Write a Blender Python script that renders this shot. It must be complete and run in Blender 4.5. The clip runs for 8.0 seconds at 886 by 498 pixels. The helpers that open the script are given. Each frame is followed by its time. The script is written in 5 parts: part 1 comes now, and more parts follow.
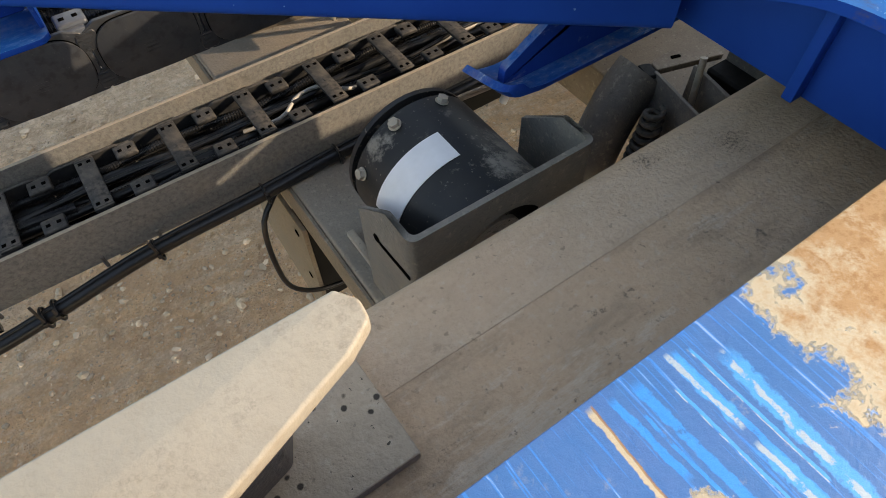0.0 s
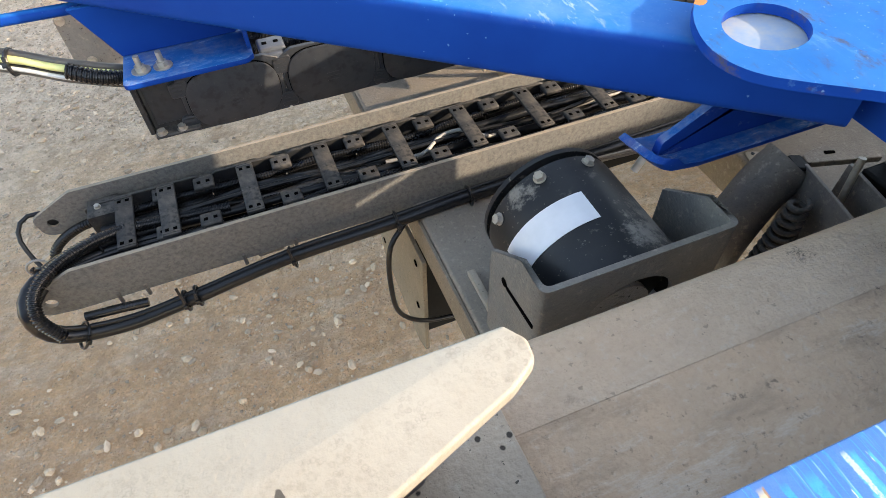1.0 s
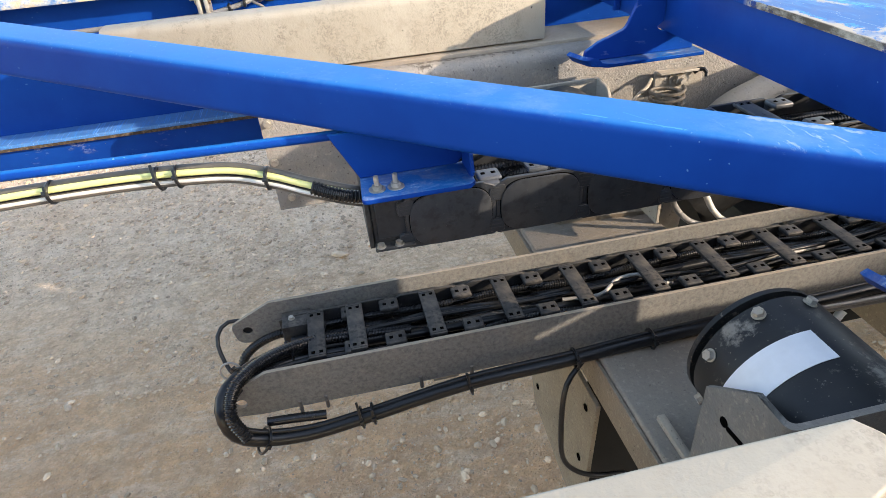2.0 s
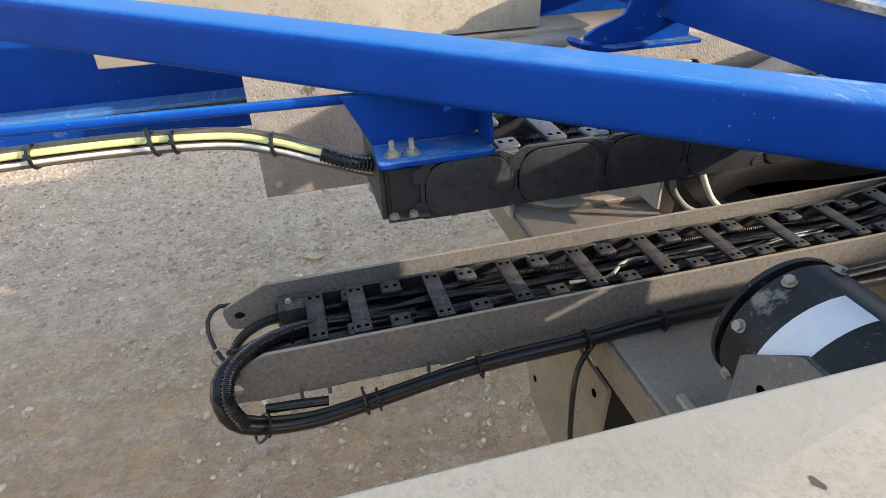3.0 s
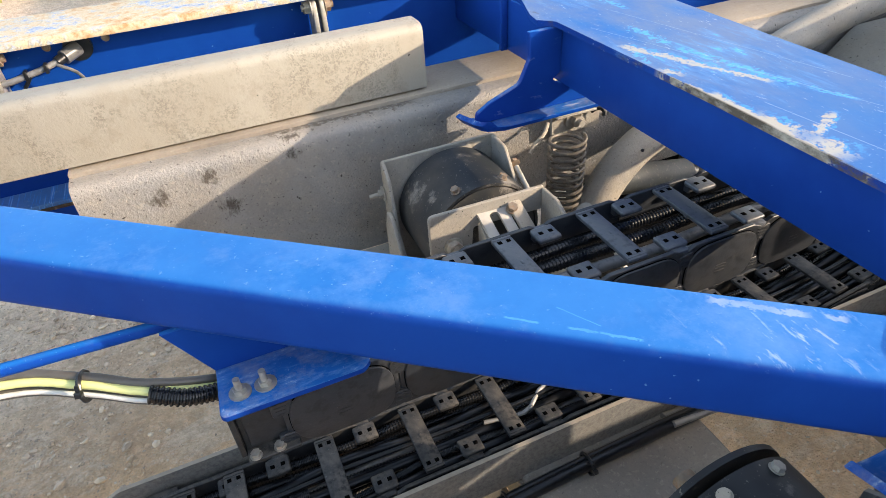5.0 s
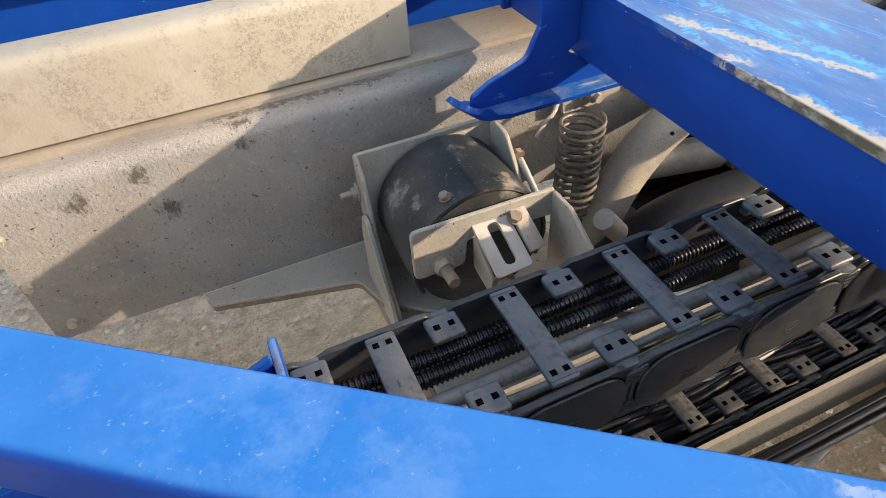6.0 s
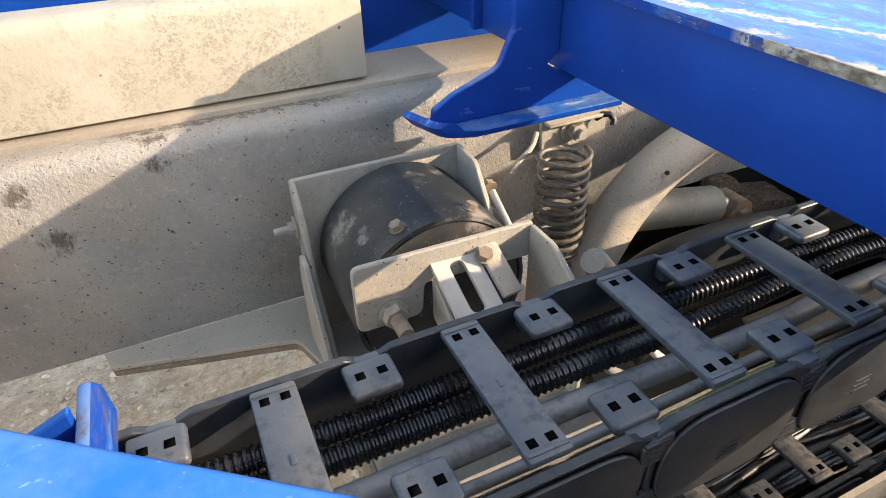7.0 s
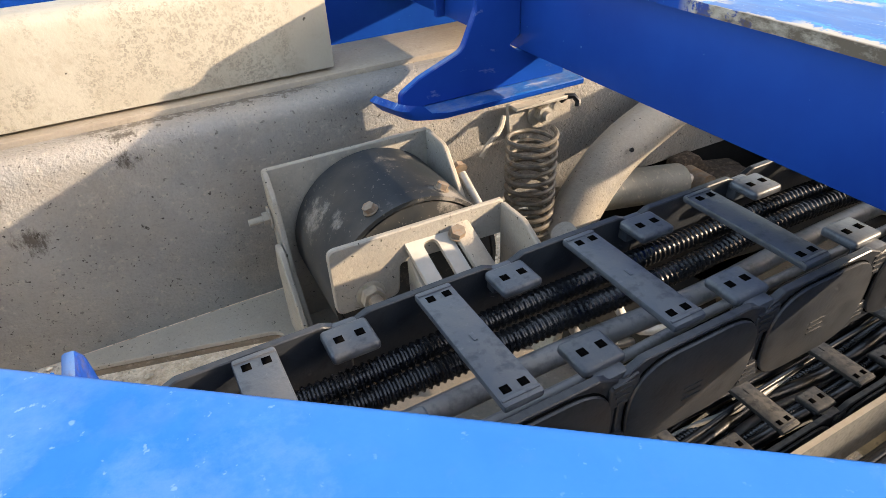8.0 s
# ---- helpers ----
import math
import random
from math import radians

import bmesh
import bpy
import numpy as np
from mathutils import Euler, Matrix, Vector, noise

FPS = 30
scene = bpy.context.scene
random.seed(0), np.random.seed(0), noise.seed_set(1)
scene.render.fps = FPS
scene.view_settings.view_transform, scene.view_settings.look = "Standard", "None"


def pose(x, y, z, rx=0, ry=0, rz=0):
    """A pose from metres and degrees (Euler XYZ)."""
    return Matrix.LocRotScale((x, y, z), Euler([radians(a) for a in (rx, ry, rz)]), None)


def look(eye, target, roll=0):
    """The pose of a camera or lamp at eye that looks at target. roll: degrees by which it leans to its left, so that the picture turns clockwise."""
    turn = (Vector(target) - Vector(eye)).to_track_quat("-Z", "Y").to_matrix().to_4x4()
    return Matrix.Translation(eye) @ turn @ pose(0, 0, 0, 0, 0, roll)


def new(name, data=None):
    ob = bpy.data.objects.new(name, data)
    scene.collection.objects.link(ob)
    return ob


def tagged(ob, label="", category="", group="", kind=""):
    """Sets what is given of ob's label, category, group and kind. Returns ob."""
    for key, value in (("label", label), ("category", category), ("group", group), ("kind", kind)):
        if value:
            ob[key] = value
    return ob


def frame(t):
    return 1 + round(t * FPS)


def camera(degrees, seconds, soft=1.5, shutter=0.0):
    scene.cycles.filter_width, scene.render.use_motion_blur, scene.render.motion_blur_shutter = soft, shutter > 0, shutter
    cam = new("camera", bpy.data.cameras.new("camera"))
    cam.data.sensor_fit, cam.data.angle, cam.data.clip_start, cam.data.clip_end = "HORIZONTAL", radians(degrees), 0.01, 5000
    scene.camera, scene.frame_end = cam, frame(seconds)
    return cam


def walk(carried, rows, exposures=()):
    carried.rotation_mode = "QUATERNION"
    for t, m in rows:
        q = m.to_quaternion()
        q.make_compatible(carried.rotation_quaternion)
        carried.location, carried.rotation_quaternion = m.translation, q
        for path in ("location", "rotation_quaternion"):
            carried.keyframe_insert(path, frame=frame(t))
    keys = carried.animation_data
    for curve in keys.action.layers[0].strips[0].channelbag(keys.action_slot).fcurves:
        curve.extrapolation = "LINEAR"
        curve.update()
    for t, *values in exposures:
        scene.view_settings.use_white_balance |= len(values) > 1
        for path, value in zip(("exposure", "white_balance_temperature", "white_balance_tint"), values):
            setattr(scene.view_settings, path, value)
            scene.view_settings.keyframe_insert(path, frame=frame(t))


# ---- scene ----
cam = camera(72.2, 8.0, 0.5)
PATH = [
    (0, (0.072, 0.091, 1.503), (0.698, 1.06, -0.13), -2.2),
    (0.5, (0.057, 0.153, 1.493), (0.714, 1.14, -0.117), -1.5),
    (1, (0.019, 0.102, 1.523), (0.463, 1.304, -0.013), -2.2),
    (1.5, (-0.005, 0.09, 1.523), (0.43, 1.508, 0.182), -1.2),
    (2, (-0.121, 0.099, 1.489), (0.153, 1.742, 0.381), -4.7),
    (2.2, (-0.178, 0.095, 1.448), (0.145, 1.742, 0.36), -3.2),
    (3.3, (-0.19, 0.133, 1.426), (0.29, 1.753, 0.356), -2.0),
    (3.5, (-0.177, 0.146, 1.429), (0.45, 1.709, 0.351), -1.2),
    (4, (-0.123, 0.207, 1.479), (0.752, 1.724, 0.513), -3.1),
    (4.5, (-0.081, 0.276, 1.561), (0.596, 1.818, 0.481), -4.2),
    (4.7, (-0.065, 0.307, 1.577), (0.522, 1.853, 0.451), -4.6),
    (5.8, (0.05, 0.51, 1.575), (0.606, 1.838, 0.187), -3.7),
    (6, (0.064, 0.556, 1.544), (0.589, 1.914, 0.173), -4.2),
    (6.5, (0.103, 0.633, 1.445), (0.771, 2.038, 0.189), -3.4),
    (7, (0.122, 0.627, 1.397), (0.786, 2.12, 0.244), -1.6),
    (7.5, (0.123, 0.619, 1.399), (0.798, 2.138, 0.286), -2.9),
    (8, (0.115, 0.602, 1.386), (0.843, 2.065, 0.233), -3.0),
]
walk(cam, [(t, look(eye, target, roll)) for t, eye, target, roll in PATH],
     [(0.0, 1.80, 9300, 15), (0.5, 2.31, 8550, 15), (1.0, 2.39, 8300, 14), (2.0, 2.15, 7850, 14), (3.5, 1.93, 7850, 14), (4.0, 2.32, 7850, 14), (4.5, 2.18, 7850, 14), (6.0, 2.0, 8500, 15), (7.0, 2.38, 8600, 15), (8.0, 2.3, 8600, 15)])

# ---- light ----
SUN_TO = Vector((2.5, -1.5, 1.0)).normalized()
world = bpy.data.worlds.new("sky")
scene.world = world
world.use_nodes = True
wn = world.node_tree
wn.nodes.clear()
sky = wn.nodes.new("ShaderNodeTexSky")
sky.sky_type = "NISHITA"
sky.sun_disc = False
sky.sun_elevation = math.asin(SUN_TO.z)
sky.sun_rotation = math.atan2(SUN_TO.x, SUN_TO.y)
bg = wn.nodes.new("ShaderNodeBackground")
bg.inputs[1].default_value = 0.15
wout = wn.nodes.new("ShaderNodeOutputWorld")
wn.links.new(sky.outputs[0], bg.inputs[0])
wn.links.new(bg.outputs[0], wout.inputs[0])
sun_data = bpy.data.lights.new("sun", "SUN")
sun_data.energy = 1.7
sun_data.angle = radians(0.6)
sun_data.color = (1.0, 0.92, 0.82)
sun = new("sun", sun_data)
sun.matrix_world = look((6, -2, 5), Vector((6, -2, 5)) - SUN_TO)


# ---- materials ----
def node(tree, kind, **values):
    n = tree.nodes.new("ShaderNode" + kind)
    for key, value in values.items():
        n.inputs[key.replace("_", " ")].default_value = value
    return n


class Surface:
    """A layered procedural surface: a base colour, then masks of other colours over it."""

    def __init__(self, name, colour, rough=0.5, metal=0.0, stretch=(1, 1, 1)):
        self.m = bpy.data.materials.new(name)
        self.m.use_nodes = True
        self.t = self.m.node_tree
        self.b = self.t.nodes["Principled BSDF"]
        self.b.inputs["Metallic"].default_value = metal
        self.coord = self.t.nodes.new("ShaderNodeTexCoord")
        rgb = self.t.nodes.new("ShaderNodeRGB")
        rgb.outputs[0].default_value = (*colour, 1)
        val = self.t.nodes.new("ShaderNodeValue")
        val.outputs[0].default_value = rough
        self.col, self.rough, self.height = rgb.outputs[0], val.outputs[0], None

    def place(self, stretch=(1, 1, 1), shift=(0, 0, 0), turn=0.0):
        mp = self.t.nodes.new("ShaderNodeMapping")
        mp.inputs["Scale"].default_value = stretch
        mp.inputs["Location"].default_value = shift
        mp.inputs["Rotation"].default_value = (0, 0, turn)
        self.t.links.new(self.coord.outputs["Object"], mp.inputs[0])
        return mp.outputs[0]

    def noise(self, scale, detail=4.0, rough=0.55, stretch=(1, 1, 1), shift=(0, 0, 0), turn=0.0):
        n = node(self.t, "TexNoise", Scale=scale, Detail=detail, Roughness=rough)
        self.t.links.new(self.place(stretch, shift, turn), n.inputs["Vector"])
        return n.outputs["Fac"]

    def cells(self, scale, stretch=(1, 1, 1), feature="F1"):
        n = node(self.t, "TexVoronoi", Scale=scale)
        n.feature = feature
        self.t.links.new(self.place(stretch), n.inputs["Vector"])
        return n.outputs["Distance"]

    def ramp(self, fac, lo, hi):
        r = node(self.t, "MapRange", From_Min=lo, From_Max=hi)
        self.t.links.new(fac, r.inputs["Value"])
        return r.outputs[0]

    def maths(self, kind, a, b):
        n = self.t.nodes.new("ShaderNodeMath")
        n.operation = kind
        for socket, v in zip(n.inputs, (a, b)):
            if isinstance(v, (int, float)):
                socket.default_value = v
            else:
                self.t.links.new(v, socket)
        return n.outputs[0]

    def near(self, centre, radius):
        """1 at a place, falling to 0 at a distance, with no edge of its own."""
        d = self.t.nodes.new("ShaderNodeVectorMath")
        d.operation = "DISTANCE"
        self.t.links.new(self.coord.outputs["Object"], d.inputs[0])
        d.inputs[1].default_value = centre
        return self.ramp(d.outputs["Value"], radius, 0.0)

    def axis(self, name):
        s = self.t.nodes.new("ShaderNodeSeparateXYZ")
        self.t.links.new(self.coord.outputs["Object"], s.inputs[0])
        return s.outputs[name]

    def streak(self, p, q, half, wander=0.5, broken=0.0):
        """A scrape from p to q seen from above, with a wavering edge and, if broken, gaps."""
        along = (Vector(q) - Vector(p)).normalized()
        length = (Vector(q) - Vector(p)).length
        x, y = self.maths("SUBTRACT", self.axis("X"), p[0]), self.maths("SUBTRACT", self.axis("Y"), p[1])
        u = self.maths("ADD", self.maths("MULTIPLY", x, along.x), self.maths("MULTIPLY", y, along.y))
        v = self.maths("ADD", self.maths("MULTIPLY", x, -along.y), self.maths("MULTIPLY", y, along.x))
        shake = self.maths("SUBTRACT", self.noise(90, 6, 0.7, (1, 1, 1), (p[0] * 9, p[1] * 7, 0)), 0.5)
        v = self.maths("ABSOLUTE", self.maths("ADD", v, self.maths("MULTIPLY", shake, half * 4 * wander)), 0.0)
        m = self.maths("MULTIPLY", self.ramp(v, half, half * 0.7), self.maths("MULTIPLY", self.ramp(u, 0, half * 2), self.ramp(u, length, length - half * 2)))
        if broken:
            m = self.maths("MULTIPLY", m, self.ramp(self.noise(130, 5, 0.7, (1, 1, 1), (p[1] * 9, 3, 1)), 0.3 + 0.25 * broken, 0.42 + 0.2 * broken))
        return m

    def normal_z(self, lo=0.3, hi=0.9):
        """How far the surface faces up, for settled dust and for tops painted lighter."""
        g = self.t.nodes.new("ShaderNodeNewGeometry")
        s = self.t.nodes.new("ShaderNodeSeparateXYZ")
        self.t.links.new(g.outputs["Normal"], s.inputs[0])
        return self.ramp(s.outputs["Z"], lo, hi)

    def over(self, colour, mask, rough=None, amount=1.0):
        if amount != 1.0:
            mask = self.maths("MULTIPLY", mask, amount)
        mix = self.t.nodes.new("ShaderNodeMix")
        mix.data_type = "RGBA"
        self.t.links.new(mask, mix.inputs[0])
        self.t.links.new(self.col, mix.inputs[6])
        mix.inputs[7].default_value = (*colour, 1)
        self.col = mix.outputs[2]
        if rough is not None:
            m2 = self.t.nodes.new("ShaderNodeMix")
            self.t.links.new(mask, m2.inputs[0])
            self.t.links.new(self.rough, m2.inputs[2])
            m2.inputs[3].default_value = rough
            self.rough = m2.outputs[0]
        return self

    def relief(self, fac, weight=1.0):
        part_h = self.maths("MULTIPLY", fac, weight)
        self.height = part_h if self.height is None else self.maths("ADD", self.height, part_h)
        return self

    def vary(self, amount=0.15):
        """A small change of brightness from object to object."""
        info = self.t.nodes.new("ShaderNodeObjectInfo")
        hsv = self.t.nodes.new("ShaderNodeHueSaturation")
        r = node(self.t, "MapRange", To_Min=1 - amount, To_Max=1 + amount)
        self.t.links.new(info.outputs["Random"], r.inputs["Value"])
        self.t.links.new(r.outputs[0], hsv.inputs["Value"])
        self.t.links.new(self.col, hsv.inputs["Color"])
        self.col = hsv.outputs[0]
        return self

    def done(self, bump=0.3, distance=0.002, coat=0.0, specular=0.5):
        self.t.links.new(self.col, self.b.inputs["Base Color"])
        self.t.links.new(self.rough, self.b.inputs["Roughness"])
        self.b.inputs["Specular IOR Level"].default_value = specular
        self.b.inputs["Coat Weight"].default_value = coat
        self.b.inputs["Coat Roughness"].default_value = 0.15
        if self.height is not None:
            b = node(self.t, "Bump", Strength=bump, Distance=distance)
            self.t.links.new(self.height, b.inputs["Height"])
            self.t.links.new(b.outputs[0], self.b.inputs["Normal"])
        return self.m


DUST = (0.48, 0.385, 0.275)
RUST = (0.36, 0.19, 0.085)


def blue_paint(name, wear=0.0, scuff=0.0, marks=()):
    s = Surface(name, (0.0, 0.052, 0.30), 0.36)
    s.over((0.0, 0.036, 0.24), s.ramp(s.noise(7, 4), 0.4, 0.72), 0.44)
    # upward faces painted lighter blue, standing in for sky light on them
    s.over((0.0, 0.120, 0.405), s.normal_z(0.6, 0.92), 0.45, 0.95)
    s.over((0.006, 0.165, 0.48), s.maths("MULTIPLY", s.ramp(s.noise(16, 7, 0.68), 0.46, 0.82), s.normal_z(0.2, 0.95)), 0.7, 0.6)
    s.over(DUST, s.maths("MULTIPLY", s.ramp(s.noise(38, 6, 0.7), 0.55, 0.85), s.normal_z(0.2, 0.95)), 0.8, 0.12)
    s.over((0.20, 0.36, 0.56), s.ramp(s.noise(120, 2, 0.5, (1, 1, 1), (3, 3, 3)), 0.75, 0.79), 0.7, 0.55)
    s.over((0.20, 0.34, 0.58), s.maths("MULTIPLY", s.ramp(s.noise(210, 3, 0.6, (1, 1, 1), (3, 1, 3)), 0.66, 0.72), s.normal_z(0.2, 0.95)), 0.7, 0.7)
    s.over((0.28, 0.17, 0.10), s.ramp(s.noise(90, 2, 0.5, (1, 1, 1), (8, 1, 3)), 0.80, 0.815), 0.8, 0.8)
    s.relief(s.noise(220, 2), 0.4).relief(s.noise(25, 3), 0.6)
    for p, q, half, colour, gaps in marks:
        s.over(colour, s.streak(p, q, half, 1.0, gaps), 0.7, 0.9)
    if marks:
        # dusty haze that also brightens the brace's upper face in the colour
        s.over((0.02, 0.17, 0.47), s.maths("MULTIPLY", s.ramp(s.noise(5, 7, 0.7, (1, 1, 1), (2, 6, 0)), 0.30, 0.62), s.normal_z(0.7, 0.95)), 0.6, 0.75)
        s.over((0.20, 0.32, 0.52), s.maths("MULTIPLY", s.ramp(s.noise(11, 8, 0.75, (1, 1, 1), (4, 1, 0)), 0.56, 0.74), s.normal_z(0.7, 0.95)), 0.7, 0.28)
        veil = s.maths("MULTIPLY", s.maths("ADD", s.near((0.04, 0.75, 1.26), 0.12), s.near((0.33, 0.55, 1.25), 0.10)), s.normal_z(0.5, 0.95))
        s.over((0.22, 0.38, 0.60), s.maths("MULTIPLY", veil, s.ramp(s.noise(14, 7, 0.7), 0.40, 0.70)), 0.7, 0.45)
        s.over((0.35, 0.46, 0.62), s.maths("MULTIPLY", s.maths("MULTIPLY", s.near((0.31, 0.56, 1.25), 0.09), s.normal_z(0.5, 0.95)), s.ramp(s.noise(60, 5, 0.7, (1.8, 0.6, 1), (1, 2, 0), radians(-30)), 0.58, 0.66)), 0.7, 0.8)
    if scuff:
        drag = s.noise(46, 7, 0.72, (0.5, 1.6, 1), (2, 2, 2))
        s.over((0.10, 0.26, 0.56), s.maths("MULTIPLY", s.ramp(drag, 0.48, 0.62), s.normal_z(0.2, 0.9)), 0.6, 0.6)
        s.over((0.40, 0.46, 0.54), s.maths("MULTIPLY", s.ramp(drag, 0.60, 0.66), s.normal_z(-0.2, 0.6)), 0.7, scuff)
        s.over(DUST, s.maths("MULTIPLY", s.ramp(s.noise(28, 6, 0.7, (1, 1, 1), (5, 5, 2)), 0.48, 0.7), s.normal_z(0.2, 0.9)), 0.85, 0.35)
    if wear:
        pale, cyan = (0.42, 0.40, 0.36), (0.07, 0.36, 0.64)
        s.over((0.03, 0.175, 0.42), s.maths("MULTIPLY", s.ramp(s.noise(7, 6, 0.66, (1, 1, 1), (1, 1, 4)), 0.36, 0.62), s.normal_z(0.5, 0.95)), 0.6, 0.5)
        s.over((0.16, 0.22, 0.34), s.maths("MULTIPLY", s.maths("MULTIPLY", s.ramp(s.axis("Y"), 0.58, 0.95), s.ramp(s.noise(9, 7, 0.7, (1.4, 0.7, 1), (3, 1, 2)), 0.30, 0.60)), s.normal_z(0.5, 0.95)), 0.7, 0.8)
        zone = s.maths("ADD", s.near((0.61, 0.95, 1.263), 0.17), s.near((0.65, 1.32, 1.263), 0.13))
        drag = s.noise(30, 8, 0.72, (1.7, 0.36, 1), (0, 0, 0), radians(14))
        smear = s.maths("ADD", s.maths("MULTIPLY", drag, 0.8), s.maths("MULTIPLY", zone, 0.20))
        s.over((0.10, 0.28, 0.56), s.ramp(smear, 0.48, 0.58), 0.6, 0.5)
        s.over(cyan, s.ramp(smear, 0.59, 0.605), 0.55, 0.85)
        s.over((0.40, 0.47, 0.52), s.ramp(smear, 0.65, 0.665), 0.75, 0.85)
        fine = s.noise(170, 5, 0.7, (1.6, 0.45, 1), (1, 0, 0), radians(10))
        s.over((0.50, 0.58, 0.66), s.maths("MULTIPLY", s.ramp(fine, 0.635, 0.66), s.maths("MULTIPLY", s.ramp(s.noise(9, 3), 0.46, 0.60), s.ramp(s.axis("Y"), 0.52, 0.60))), 0.7, 0.7)
        for p, q, half in (((0.596, 1.13), (0.594, 1.02), 0.008), ((0.594, 1.02), (0.632, 0.83), 0.008), ((0.632, 0.83), (0.655, 0.77), 0.005), ((0.640, 1.38), (0.698, 1.395), 0.006), ((0.647, 1.295), (0.65, 1.195), 0.007), ((0.538, 1.04), (0.525, 0.98), 0.006), ((0.548, 0.72), (0.562, 0.69), 0.010), ((0.540, 0.645), (0.552, 0.61), 0.012)):
            s.over(cyan, s.streak(p, q, half, 1.6, 0.55), 0.6, 0.9)
        for p, q, half in (((0.532, 1.066), (0.584, 0.933), 0.0075), ((0.570, 0.96), (0.612, 0.857), 0.0055), ((0.516, 0.965), (0.540, 0.928), 0.0075), ((0.526, 0.875), (0.523, 0.80), 0.006), ((0.524, 0.81), (0.531, 0.735), 0.012), ((0.536, 0.745), (0.528, 0.68), 0.012), ((0.540, 0.735), (0.605, 0.767), 0.0055), ((0.562, 0.665), (0.566, 0.645), 0.006)):
            s.over((0.05, 0.30, 0.62), s.streak((p[0] + 0.005, p[1]), (q[0] + 0.005, q[1]), half * 1.2, 1.5, 0.5), 0.6, 0.8)
            s.over(pale, s.streak(p, q, half, 1.5, 0.25), 0.75, 0.95)
        for p, q, half in (((0.559, 0.823), (0.58, 0.608), 0.0006), ((0.545, 1.15), (0.66, 0.75), 0.0005), ((0.62, 1.22), (0.70, 0.82), 0.0005)):
            s.over((0.30, 0.42, 0.56), s.streak(p, q, half, 0.3), 0.6, 0.6)
        blister = s.maths("ADD", s.maths("MULTIPLY", s.near((0.404, 0.484, 1.249), 0.012), 0.6), s.maths("MULTIPLY", s.noise(120, 6, 0.7), 0.6))
        s.over((0.50, 0.22, 0.08), s.ramp(blister, 0.54, 0.60), 0.9)
        rim = s.maths("MULTIPLY", s.ramp(s.axis("X"), 0.536, 0.519), 0.24)
        rim = s.maths("ADD", rim, s.maths("MULTIPLY", s.near((0.520, 0.80, 1.258), 0.22), 0.34))
        chip = s.maths("ADD", rim, s.maths("MULTIPLY", s.noise(34, 8, 0.72, (1.5, 0.7, 1)), 0.7))
        s.over((0.42, 0.39, 0.34), s.maths("MULTIPLY", s.ramp(chip, 0.74, 0.765), s.ramp(s.axis("Y"), 0.50, 0.56)), 0.8, 0.95)
        side = s.maths("MULTIPLY", s.ramp(s.axis("X"), 0.5225, 0.5195), s.ramp(chip, 0.62, 0.72))
        s.over((0.09, 0.075, 0.062), s.maths("MULTIPLY", side, s.ramp(s.noise(38, 7, 0.75, (1, 0.5, 1), (1, 3, 1)), 0.36, 0.56)), 0.8, 0.95)
        s.relief(s.ramp(chip, 0.72, 0.745), -0.8)
    return s.done(0.12, 0.001, 0.0, 0.06)


